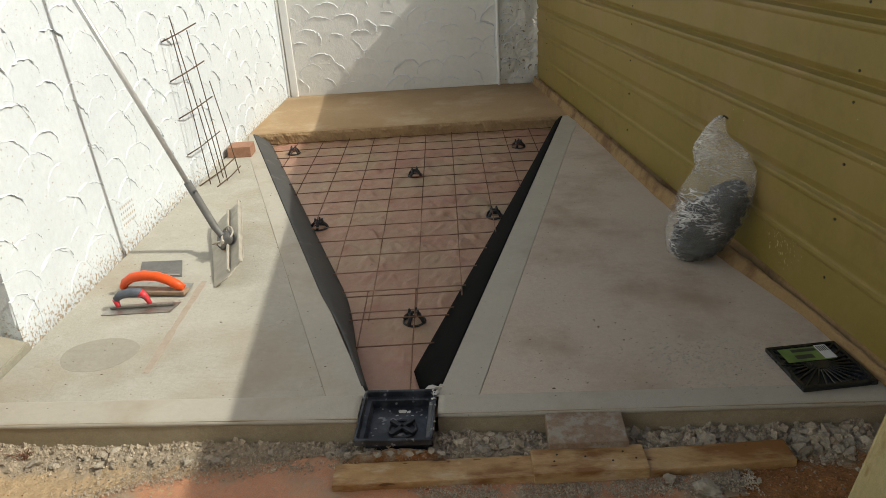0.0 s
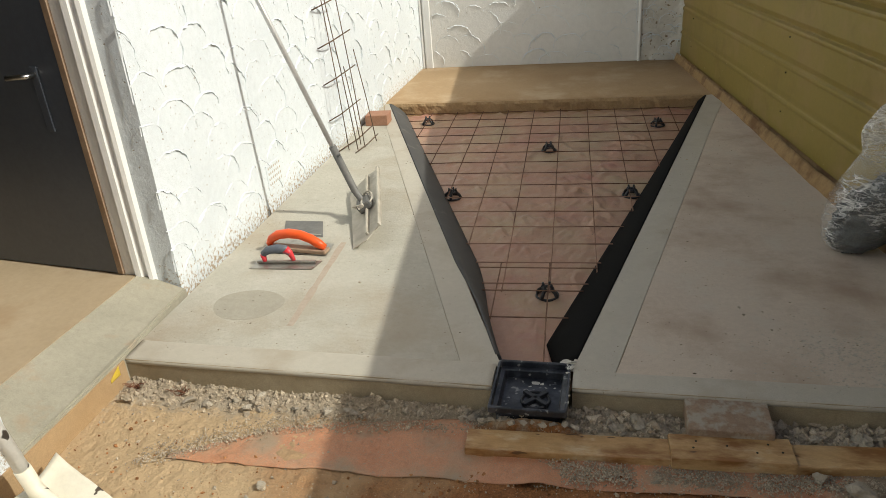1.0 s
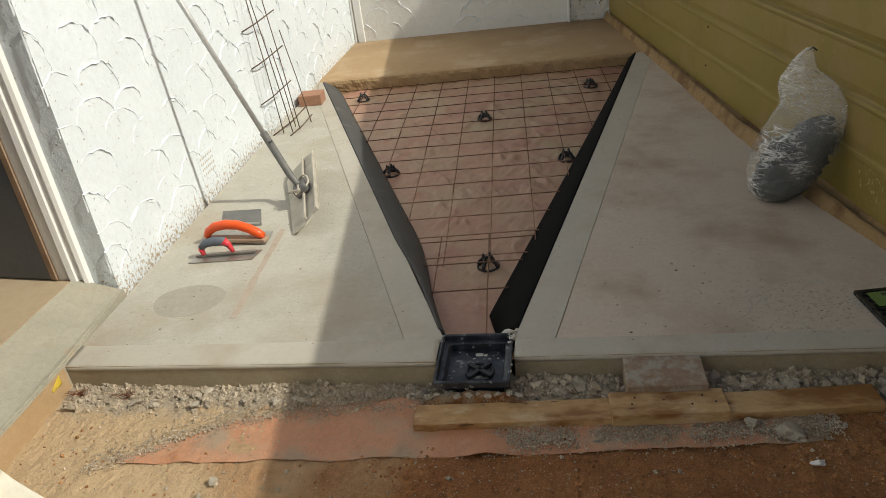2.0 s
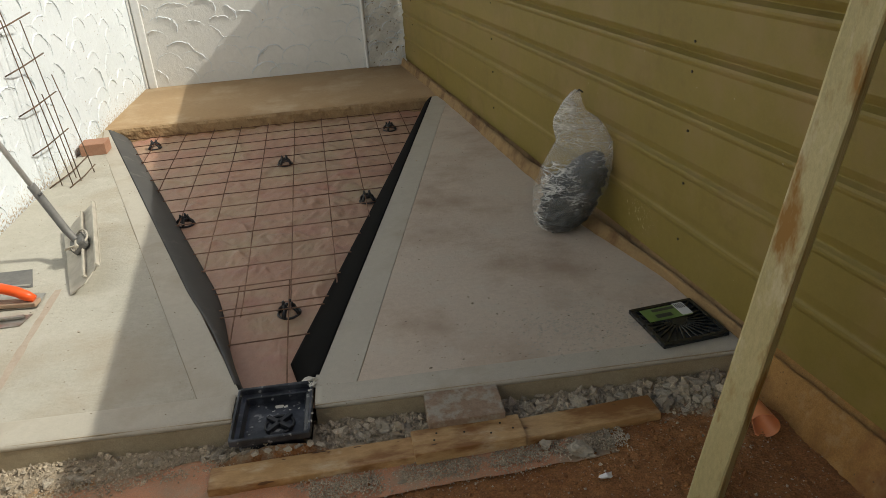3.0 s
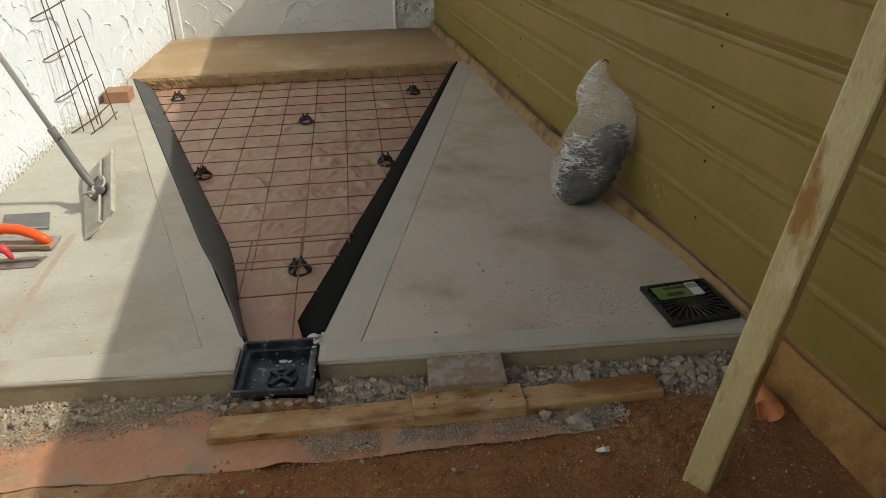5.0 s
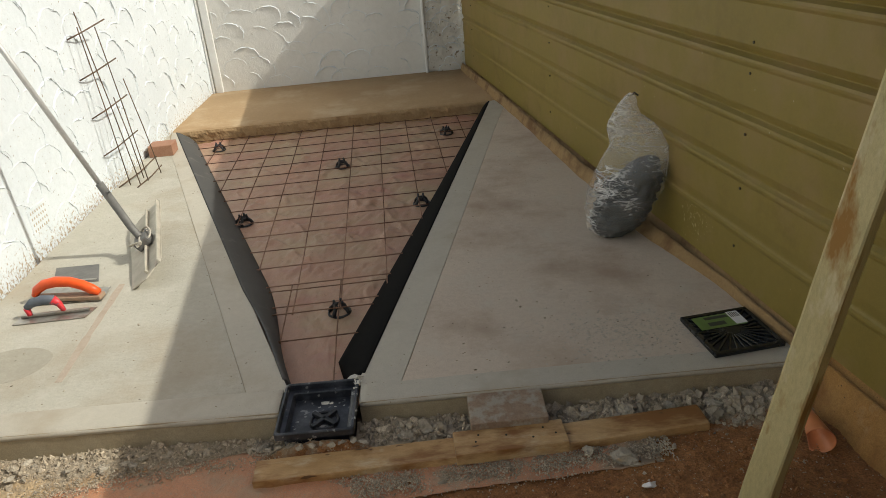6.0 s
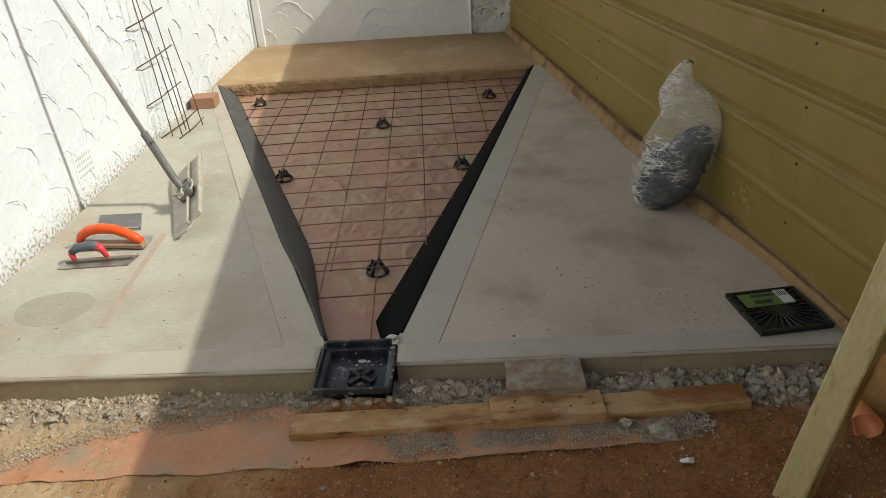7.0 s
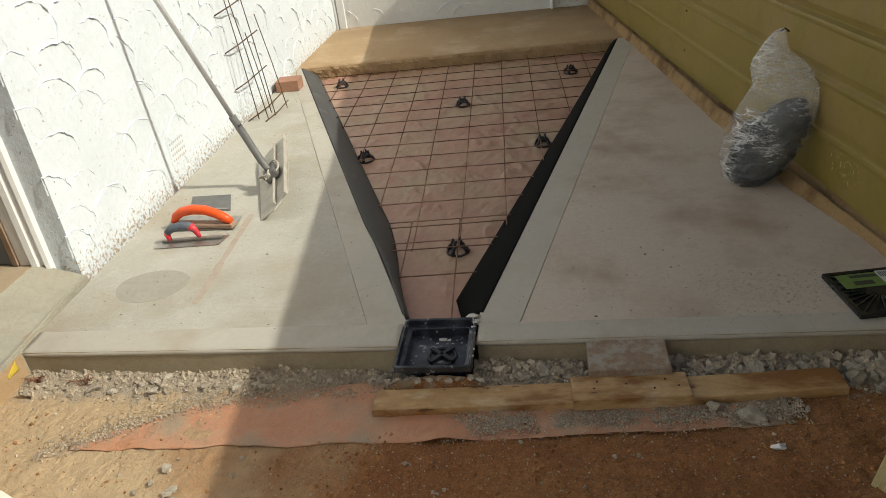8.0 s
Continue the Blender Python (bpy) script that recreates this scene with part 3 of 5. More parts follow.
def slab():
    """Two wedge-shaped pours with a smooth tooled margin round a troweled field."""
    base = tagged(new("slab_floor", mesh_of("slab_floor", slab_core(), M_FACE)), "new pale concrete slab in two wedges with rounded front edge", "slab", kind="structure")
    # margins and fields, the tooled joint between them left open
    def joint(a, b, turn, seed):
        """The field's edge along a hand-tooled joint that wanders and opens unevenly."""
        a, b = Vector(a), Vector(b)
        side = Vector((b.y - a.y, a.x - b.x)).normalized() * turn
        out = []
        for k in range(71):
            f = k / 70
            w = 0.0012 + max(0.0, 0.0030 * fbm(f * 16, seed)) + 0.0022 * fbm(f * 5, seed + 7)
            p = a + (b - a) * f + side * (0.0006 + abs(w))
            out.append((p.x, p.y))
        return out
    l0, l1 = (edge_l(0.075), 0.075), (edge_l(3.65), 3.65)
    m0, m1 = (-0.247, 0.060), (-1.452, 3.216)
    part("border", prism([l0, l1, (WALL_W, 3.66), m1, m0], -0.0040, 0.0, 0.0006), M_EDGE, base)
    r0, r1 = (edge_r(0.075), 0.075), (edge_r(3.77), 3.77)
    n0, n1 = (0.265, 0.077), (0.917, 3.158)
    part("border", prism([r0, n0, n1, (1.005, 3.54), (0.995, 3.79), r1], -0.0040, 0.0, 0.0006), M_EDGE, base)
    part("field", prism([(-1.510, 0.076)] + joint((-0.255, 0.082), m1, -1, 2.0) + [(WALL_W, 3.62)], -0.0040, 0.0), M_CONC, base)
    part("field", prism([(1.575, 0.080), (1.04, 3.53), (1.006, 3.535)] + joint((0.263, 0.066), n1, 1, 5.0)[::-1], -0.0040, 0.0), M_CONC_R, base, "troweled concrete, red dust stains over a shade-warmed base colour")
    # round patch of slurry, dried a shade darker
    part("patch", prism([(-1.211 + 0.150 * math.cos(a) * (1 + 0.04 * math.sin(3 * a)), 0.400 + 0.122 * math.sin(a)) for a in np.linspace(0, math.tau, 40, endpoint=False)], -0.002, 0.0005), M_PATCH, base)
    # rounded front margins
    for x0, x1 in ((-1.508, -0.130), (0.130, 1.585)):
        part("nosing", nosing(x0, x1), M_EDGE, base)


def slab_core():
    bm = prism([(-1.506, front(-1.5) + 0.003), (-0.130, front(-0.130) + 0.003), (-0.130, 0.112), (edge_l(3.65), 3.65), (WALL_W, 3.66)], -0.19, -0.0041)
    return prism([(0.130, front(0.130) + 0.003), (1.600, front(1.6) + 0.003), (1.025, 3.80), (edge_r(3.78), 3.78), (0.130, 0.110)], -0.19, -0.0041, bm=bm)


def nosing(x0, x1):
    rings = []
    n = 60
    for i in range(n + 1):
        x = x0 + (x1 - x0) * i / n
        y = front(x) + 0.003 * fbm(x * 3, 1.7)
        r = 0.018
        back = y + (0.100 if x > 0 else 0.128)
        sag = 0.0012 * fbm(x * 5, 4.2)
        pts = [(x, back, -0.03), (x, back, -0.0006), (x, back - 0.006, 0.0006)]
        for k in range(7):
            a = math.pi / 2 * k / 6
            pts.append((x, y + r - r * math.sin(a), -r * 0.8 + r * 0.8 * math.cos(a) + 0.0004 + sag))
        pts.append((x, y + 0.001, -0.022))
        pts.append((x, y + 0.016, -0.024))
        rings.append(pts)
    return loft(rings)


slab()


def ledge():
    n = 90
    rings = []
    for i in range(n + 1):
        x = WALL_W - 0.02 + (1.04 - WALL_W + 0.02) * i / n
        y = ledge_y(x) + 0.010 * fbm(x * 9, 2.0)
        rings.append([(x, WALL_N + 0.12, -0.2), (x, WALL_N + 0.12, 0.004), (x, y + 0.03, 0.002), (x, y + 0.008, -0.004 + 0.003 * fbm(x * 14, 8)),
                      (x, y, -0.018), (x, y + 0.014 * fbm(x * 18, 5), -0.055), (x, y + 0.006, -0.2)])
    bm = loft(rings)
    ledge_ob = solid("ledge_floor", bm, M_OLD, "old brown dust-stained concrete ledge under the end wall", "ledge", "structure")
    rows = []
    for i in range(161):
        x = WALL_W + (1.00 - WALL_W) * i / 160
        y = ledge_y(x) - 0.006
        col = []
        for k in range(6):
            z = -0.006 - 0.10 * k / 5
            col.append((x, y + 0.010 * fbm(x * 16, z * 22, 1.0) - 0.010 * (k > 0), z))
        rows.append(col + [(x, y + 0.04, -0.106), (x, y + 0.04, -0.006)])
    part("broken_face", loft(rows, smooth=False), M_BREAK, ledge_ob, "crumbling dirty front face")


ledge()


def kerb():
    """Rough mortar fillet along the foot of the sheet wall."""
    n = 420
    rings = []
    for i in range(n + 1):
        y = -0.02 + (WALL_N + 0.02) * i / n
        a, b = fbm(y * 4, 0.3), fbm(y * 26, 6.1)
        c1, c2 = 0.003 * fbm(y * 19, 2.0), 0.003 * fbm(y * 15, 11.0)
        near = max(0.0, min(1.0, (1.13 - y) / 0.7))
        e = wall_e(y)
        x = e - 0.062 - 0.038 * min(1.0, max(0.0, (3.2 - y) / 2.0)) + 0.070 * near * near * (3 - 2 * near) + (0.008 * a + 0.0012 * b) * (1 - 0.7 * near)
        w = e - x
        top = 0.042 + 0.026 * max(0.0, min(1.0, (y - 0.6) / 1.0)) + 0.005 * fbm(y * 6, 9) + 0.001 * b
        rings.append([(x, y, -0.01), (x + 0.05 * w + c1, y, 0.006), (x + 0.24 * w + 0.8 * c2, y, top * 0.62 + 0.6 * c1), (x + 0.40 * w + 0.5 * c1, y, top + 0.5 * c2), (x + 0.52 * w + 0.6 * c1, y, top * 0.90), (x + 0.58 * w + 0.4 * c2, y, top - 0.036), (e - 0.003, y, top - 0.040), (e + 0.006, y, 0.072), (e + 0.05, y, 0.055), (e + 0.05, y, -0.01)])
    solid("kerb_trim", loft(rings), M_KERB, "rough tan mortar kerb along the foot of the sheet wall", "kerb", "structure")
    rings = []
    for i in range(421):
        y = -6 + 5.98 * (i / 420) ** 0.45
        a, b = fbm(y * 3, 0.9), fbm(y * 12, 3.1) + 0.8 * fbm(y * 45, 8.8)
        e = wall_e(y)
        rings.append([(e - 0.110 + 0.02 * a, y, -0.25), (e - 0.090 + 0.016 * a + 0.004 * b, y, -0.093), (e - 0.052 + 0.008 * b, y, -0.025), (e - 0.034 + 0.003 * b, y, 0.010 + 0.003 * b), (e - 0.027 + 0.002 * b, y, 0.030 + 0.002 * b), (e - 0.019 + 0.002 * b, y, 0.037 + 0.002 * b),
                      (e - 0.011, y, 0.030), (e - 0.003, y, 0.026), (e + 0.008, y, 0.072), (e + 0.2, y, 0.066), (e + 0.2, y, -0.25)])
    solid("plinth_trim", loft(rings), M_PLINTH, "earth-stained concrete plinth under the olive sheet wall", "plinth", "structure")


kerb()

# ---------------------------------------------------------------- walls


def walls():
    top = 3.0
    bm = prism([(WALL_W, 0.490), (WALL_W, WALL_N + 0.2), (-1.93, WALL_N + 0.2), (-1.93, 0.495), (-1.668, 0.487)], -0.25, top)
    prism([(NEAR_WALL, -0.579), (-1.92, -0.60), (-1.92, -8), (NEAR_WALL, -8)], -0.25, top, bm=bm)
    prism([(NEAR_WALL, -0.580), (WALL_W, 0.491), (-1.668, 0.488), (-1.92, 0.496), (-1.92, -0.60)], 2.14, top - 0.002, bm=bm)
    solid("wall_west", bm, M_RENDER, "white painted house wall with swirled textured render", "wall", "structure")
    # Unseen wall, added to cut sky light from the south.
    solid("wall_south", box(WALL_W, 2.55, -5.7, -5.5, -0.25, top - 0.01), M_RENDER, "unseen plain white wall added to block sky light", "wall", "structure")
    bm = prism([(WALL_W - 0.3, north_y(WALL_W - 0.3)), (0.442, north_y(0.442)), (0.442, WALL_N + 0.25), (WALL_W - 0.3, WALL_N + 0.25)], -0.25, top)
    solid("wall_north", bm, M_RENDER_N, "white painted end wall with fan-shaped render marks", "wall", "structure")

    def worn(u, v):
        x, z = 0.466 + (0.90 - 0.466) * u, -0.02 + 3.0 * v
        return (x, north_y(x) - 0.012 - 0.010 * fbm(x * 12, z * 12) - 0.016 * fbm(x * 5, z * 5, 2) - (0.03 * max(0, fbm(x * 3, z * 7, 5)) if u > 0.8 else 0), z)
    bm = sheet(worn, 26, 150)
    solid("wall_north_pier", bm, M_SPALL, "rough worn white render on the corner pier", "wall", "structure")


walls()


def scallops(name, origin, along, out, width, height, seed, step, lift):
    """Trowel fans: low curved ridges in overlapping rows."""
    r = random.Random(seed)
    o, a, u, nrm = Vector(origin), Vector(along), Vector((0, 0, 1)), Vector(out)
    verts, faces = [], []
    rows = int(height / (step * 0.62))
    for j in range(rows):
        for i in range(int(width / step) + 1):
            cx = (i + 0.5 * (j % 2)) * step + r.uniform(-0.05, 0.05)
            cz = 0.03 + j * step * 0.62 + r.uniform(-0.04, 0.04)
            rad = step * r.uniform(0.46, 0.66)
            squash = r.uniform(0.7, 1.05)
            for _ in range(r.choice((1, 1, 2))):
                a0 = r.uniform(-35, 50)
                a1 = a0 + r.uniform(90, 185)
                hgt = lift * r.uniform(0.5, 1.5)
                wid = r.uniform(0.0022, 0.0042)
                n = 34
                base = len(verts)
                wob = r.uniform(0, 50)
                for k in range(n + 1):
                    f = k / n
                    ang = radians(a0 + (a1 - a0) * f)
                    rr = rad * (1 + 0.16 * fbm(f * 2.2, wob) + 0.03 * fbm(f * 11, wob + 4))
                    px, pz = cx + rr * math.cos(ang), cz + rr * squash * math.sin(ang)
                    if not (0.01 < px < width - 0.01 and 0.004 < pz < height):
                        px, pz = min(max(px, 0.01), width - 0.01), min(max(pz, 0.004), height)
                    dash = max(0.0, min(1.0, 0.55 + 1.5 * fbm(f * 9, wob + 9)))
                    taper = math.sin(math.pi * min(max(f, 0.03), 0.97)) ** 0.4 * (0.12 + 0.95 * dash)
                    c = o + a * px + u * pz
                    rad_dir = (a * math.cos(ang) + u * math.sin(ang))
                    verts += [c - rad_dir * wid * 0.30 * taper - nrm * 0.001, c + nrm * hgt * taper - rad_dir * wid * 0.55 * taper, c + rad_dir * wid * 1.1 - nrm * 0.001]
                for k in range(n):
                    b = base + 3 * k
                    faces += [(b, b + 3, b + 4, b + 1), (b + 1, b + 4, b + 5, b + 2)]
    me = bpy.data.meshes.new(name)
    me.from_pydata([tuple(v) for v in verts], [], faces)
    me.materials.append(M_RIDGE)
    return tagged(new(name, me), "raised curved trowel marks in the white render", "render marks", kind="stuff")


scallops("render_marks_west", (WALL_W, 0.47, 0), (0, 1, 0), (1, 0, 0), 4.54, 2.5, 5, 0.25, 0.0070)
scallops("render_marks_north", (-1.455, north_y(-1.455), 0), (0.999, 0.045, 0), (0.045, -0.999, 0), 1.89, 1.6, 8, 0.235, 0.0085)
scallops("render_marks_pier", (0.475, north_y(0.475) - 0.018, 0), (0.999, 0.045, 0), (0.045, -0.999, 0), 0.36, 1.6, 18, 0.11, 0.010)
scallops("render_marks_south", (NEAR_WALL, -3.20, 0), (0, 1, 0), (1, 0, 0), 2.60, 2.4, 15, 0.175, 0.0062)


def strips():
    """Plastic stop beads on the end wall."""
    bm = box(-1.532, -1.466, north_y(-1.5) - 0.024, north_y(-1.5) + 0.01, 0.0, 2.7, 0.006)
    box(-1.562, -1.546, north_y(-1.55) - 0.03, north_y(-1.55) + 0.01, 0.0, 2.7, 0.003, bm=bm)
    solid("corner_trim", bm, M_TRIM, "white corner strip at the end wall", "trim", "structure")
    solid("bead_trim", box(0.442, 0.466, north_y(0.45) - 0.034, north_y(0.45) + 0.01, 0.0, 2.7, 0.008), M_TRIM, "thin white render bead on the end wall", "trim", "structure")


strips()


def sheet_wall():
    """Horizontally ribbed olive steel: flat pans between narrow swaged ribs."""
    prof = [(0.0, 0.055)]
    for k in range(8):
        z = 0.262 + 0.206 * k
        d, g = 0.55 + 0.08 * min(k, 3), (0.25, 0.62, 1.0, 1.45)[min(k, 3)]
        prof += [(0.0, z - 0.032), (-0.003 * d, z - 0.027), (-0.0075 * d, z - 0.020), (-0.0085 * d, z - 0.013), (-0.006 * d, z - 0.006), (0.006 * g, z), (0.0125 * g, z + 0.005),
                 (0.0135 * g, z + 0.010), (0.0105 * g, z + 0.018), (0.004 * g, z + 0.031), (0.0, z + 0.042)]
    prof += [(0.0, 1.79)]
    ys = list(np.linspace(-8, WALL_N + 0.02, 150))
    bm = bmesh.new()
    cols = [[bm.verts.new((wall_e(y) + dx + 0.0022 * fbm(y * 0.9, pz * 1.5, 2.2, 2), y, pz if pz < 1.75 else fence_top(y))) for dx, pz in prof] for y in ys]
    for c0, c1 in zip(cols, cols[1:]):
        for k in range(len(prof) - 1):
            bm.faces.new((c0[k], c1[k], c1[k + 1], c0[k + 1]))
    finish(bm)
    bmesh.ops.solidify(bm, geom=bm.faces[:], thickness=0.004)
    wall = solid("wall_east", bm, M_FENCE, "olive green horizontally ribbed sheet steel wall", "wall", "structure")
    rail = []
    for y in np.linspace(-8, WALL_N, 40):
        x, z = wall_e(y), fence_top(y)
        rail.append([(x - 0.02, y, z - 0.025), (x + 0.03, y, z - 0.025), (x + 0.03, y, z + 0.002), (x - 0.02, y, z + 0.002)])
    part("capping", loft(rail, smooth=False), M_FENCE, wall)
    head = bmesh.new()
    bmesh.ops.create_cone(head, cap_ends=True, segments=6, radius1=0.0052, radius2=0.0046, depth=0.006, matrix=Matrix.Rotation(radians(90), 4, "Y"))
    bmesh.ops.create_cone(head, cap_ends=True, segments=10, radius1=0.0068, radius2=0.0068, depth=0.002, matrix=Matrix.Translation((0.003, 0, 0)) @ Matrix.Rotation(radians(90), 4, "Y"))
    me = mesh_of("screw", finish(head), M_SCREW)
    for y in (-3.72, -1.62, 0.488, 2.60, 4.71):
        for z in (0.185, 0.416, 0.617, 0.829, 0.933, 1.145, 1.35, 1.55):
            s = new("screw", me)
            s.location = (wall_e(y) - 0.005, y + 0.003 * math.sin(z * 40), z)
            s.parent = wall


sheet_wall()


def chips():
    """Pale scuffs where the paint has flaked low on the sheet wall."""
    r = random.Random(12)
    verts, faces = [], []
    for _ in range(150):
        y, z = r.gauss(0.78, 0.07), r.gauss(0.185, 0.040)
        if not 0.08 < z < 0.240:
            continue
        s, base = 0.0016 * math.exp(r.gauss(0.0, 0.55)), len(verts)
        for k in range(6):
            t = k * math.tau / 6
            verts.append((wall_e(y) - 0.0085, y + s * math.cos(t) * r.uniform(0.4, 1.2), z + s * 1.5 * math.sin(t) * r.uniform(0.5, 1.2)))
        faces.append(tuple(range(base, base + 6)))
    me = bpy.data.meshes.new("paint_chips")
    me.from_pydata(verts, [], faces)
    me.materials.append(M_CHIP)
    tagged(new("paint_chips", me), "pale flaked paint scuffs low on the olive sheet wall", "paint chips", kind="stuff")


chips()


def doorway():
    """Concrete sill, room behind, moulded frame and a dark leaf standing open."""
    bm = prism([(-1.504, front(-1.5) - 0.002), (-1.545, 0.489), (-1.748, 0.480), (-1.748, -0.60), (-1.496, -0.579)], -0.25, 0.017, 0.007)
    for v in bm.verts:
        if v.co.z > 0:
            v.co.z += 0.067 * max(0.0, min(1.0, (WALL_W - 0.035 - v.co.x) / 0.14))
    sill = solid("sill_floor", bm, M_SILL, "grey concrete door sill", "sill", "structure")
    part("sill_face", prism([(-1.505, -0.040), (-1.497, -0.040), (-1.480, -2.4), (-1.500, -2.4)], -0.25, 0.001, 0.002), M_OLD, sill, "earth-stained face of the sill")
    bm = prism([(-1.749, -0.60), (-1.749, 0.495), (-1.91, 0.505), (-1.95, 1.75), (-5.1, 1.75), (-5.1, -1.9), (-1.91, -1.9), (-1.91, -0.60)], -0.25, 0.082)
    solid("floor_inner", bm, M_FLOOR, "tan dusty concrete floor inside the doorway", "floor", "structure")
    bm = box(-5.3, -5.1, -2.1, 1.95, -0.25, 2.6)
    box(-5.1, -1.935, 1.75, 1.95, -0.25, 2.6, bm=bm)
    box(-5.1, -1.925, -2.1, -1.9, -0.25, 2.6, bm=bm)
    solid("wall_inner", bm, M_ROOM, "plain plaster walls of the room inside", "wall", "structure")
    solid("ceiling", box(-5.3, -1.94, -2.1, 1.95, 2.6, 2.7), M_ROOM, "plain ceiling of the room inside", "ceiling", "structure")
    # moulded jamb: stepped profile standing on the sill
    prof = [(-1.668, 0.487), (-1.675, 0.467), (-1.691, 0.461), (-1.698, 0.474), (-1.713, 0.475), (-1.721, 0.455), (-1.745, 0.451), (-1.753, 0.467),
            (-1.804, 0.466), (-1.836, 0.483), (-1.836, 0.527), (-1.680, 0.538)]
    fr = solid("door_frame_1", prism(prof, 0.036, 2.14), M_TRIM, "white moulded timber door frame", "door frame", "structure")
    part("head", box(-1.832, -1.676, -0.577, 0.450, 2.07, 2.139, 0.004), M_TRIM, fr)
    # leaf
    hinge = Vector((-1.812, 0.462, 0.067))
    d = Vector((-1.062, 0.140, 0)).normalized()
    leaf = thing("door_1", hinge, "dark door leaf with sky reflection in its colour, standing open into the room", "door")
    tagged(leaf, kind="structure")
    m = Matrix.Translation(hinge) @ Matrix.Rotation(math.atan2(d.y, d.x), 4, "Z")
    part("leaf", box(0.0, 0.92, -0.040, 0.0, 0.020, 2.04, 0.003, m=m), M_DOOR, leaf)
    part("edge_strip", box(-0.007, 0.022, -0.038, 0.007, 0.020, 2.03, 0.002, m=m), M_FLOATBODY, leaf, "worn brown timber door edge")
    plate = part("handle_plate", box(0.138, 0.174, 0.0, 0.007, 0.65, 0.91, 0.003, m=m), M_DOOR, leaf)
    part("lever", tube([m @ Vector(p) for p in ((0.156, 0.007, 0.88), (0.156, 0.048, 0.88), (0.174, 0.055, 0.88), (0.252, 0.055, 0.874))], 0.0105), M_CHROME, plate, "chrome lever")


doorway()

# ---------------------------------------------------------------- open triangle: membrane, mesh, chairs, foam


def base_z(y):
    return -0.108


def membrane():
    def fn(u, v):
        y = 0.105 + (LEDGE_Y + 0.05 - 0.105) * u
        x0, x1 = edge_l(y) + 0.004, edge_r(y) - 0.004
        x = x0 + (x1 - x0) * v
        crease = 0.012 * abs(fbm(x * 5 + y * 1.5, y * 2.2)) + 0.009 * abs(fbm(x * 12 - y * 5, y * 6, 4)) + 0.012 * max(0.0, 1 - abs(fbm(x * 2.2 + y * 1.1, y * 1.4, 9)) * 9)
        calm = max(0.0, min(1.0, (min(x - x0, x1 - x) - 0.10) / 0.14))
        return (x, y, base_z(y) + crease * calm)
    solid("membrane", sheet(fn, 240, 130), M_FILM, "dusty pink plastic moisture membrane lining the open triangle", "membrane", "structure")


membrane()


def lean_l(y):
    """How far the foot of the grey foam stands off the slab's edge."""
    k = max(0.0, min(1.0, (y - 0.10) / 0.95))
    return 0.016 + 0.106 * k * k * (3 - 2 * k)


MESH_AT, MESH_TURN = Vector((-0.006, 0.777, 0)), radians(3.0)   # a crossing of the mesh, and its turn from the house wall


def lean_r(y):
    """How far the foot of the black foam stands off the slab's edge."""
    return 0.170 * (0.35 + 0.65 * min(1.0, (y - 0.145) / 0.20)) * (1 - 0.60 * (y - 0.145) / 3.625)


def wire_mesh(name, cols, rows, z, label, steel, radius):
    """Welded 200 mm fabric: cross wires lie on the long wires, all cut short of the foam."""
    ax, ay = Vector((math.cos(MESH_TURN), math.sin(MESH_TURN), 0)), Vector((-math.sin(MESH_TURN), math.cos(MESH_TURN), 0))
    lo, hi = min(rows) - 0.33, max(rows) + 0.3
    mid = MESH_AT + ay * (0.1 * (lo + hi))
    t = thing(name, (mid.x, mid.y, z), label, "steel mesh", "reinforcing mesh")

    def inside(p, trim):
        return edge_l(p.y) + 0.80 * lean_l(p.y) + trim < p.x < edge_r(p.y) - 0.62 * lean_r(p.y) - 0.012 and 0.135 < p.y < ledge_y(p.x) - 0.012

    def wire(kind, at, trim, lift):
        pts = [at(k / 320) for k in range(321)]
        pts = [p for p in pts if inside(p, trim)]
        if len(pts) > 30:
            pts = [p + Vector((0.0015 * fbm(p.y * 3, p.x * 3), 0.0015 * fbm(p.x * 3, p.y * 3, 5), z + lift + 0.003 * fbm(p.x * 2.5, p.y * 2.5, radius))) for p in pts[:-8:16] + [pts[-1]]]
            part(kind, tube(pts, radius, 6), steel, t)
    for i in cols:
        wire("long_wire", lambda f: MESH_AT + ax * (0.2 * i) + ay * (0.2 * (lo + (hi - lo) * f)), 0.012, 0.0)
    for j in rows:
        wire("cross_wire", lambda f: MESH_AT + ax * (-1.7 + 3.2 * f) + ay * (0.2 * j), 0.002, 2 * radius)


wire_mesh("reinforcing_mesh", range(-7, 5), range(0, 15), -0.058,
          "rusty welded reinforcing mesh on plastic chairs over the membrane", M_STEEL, 0.0031)
wire_mesh("reinforcing_mesh", (-1.12, -0.03), (-2.67, -1.46, -0.37, 0.69), -0.052,
          "rusty offcut of reinforcing mesh lapped at the narrow end", M_DUSTY, 0.0028)


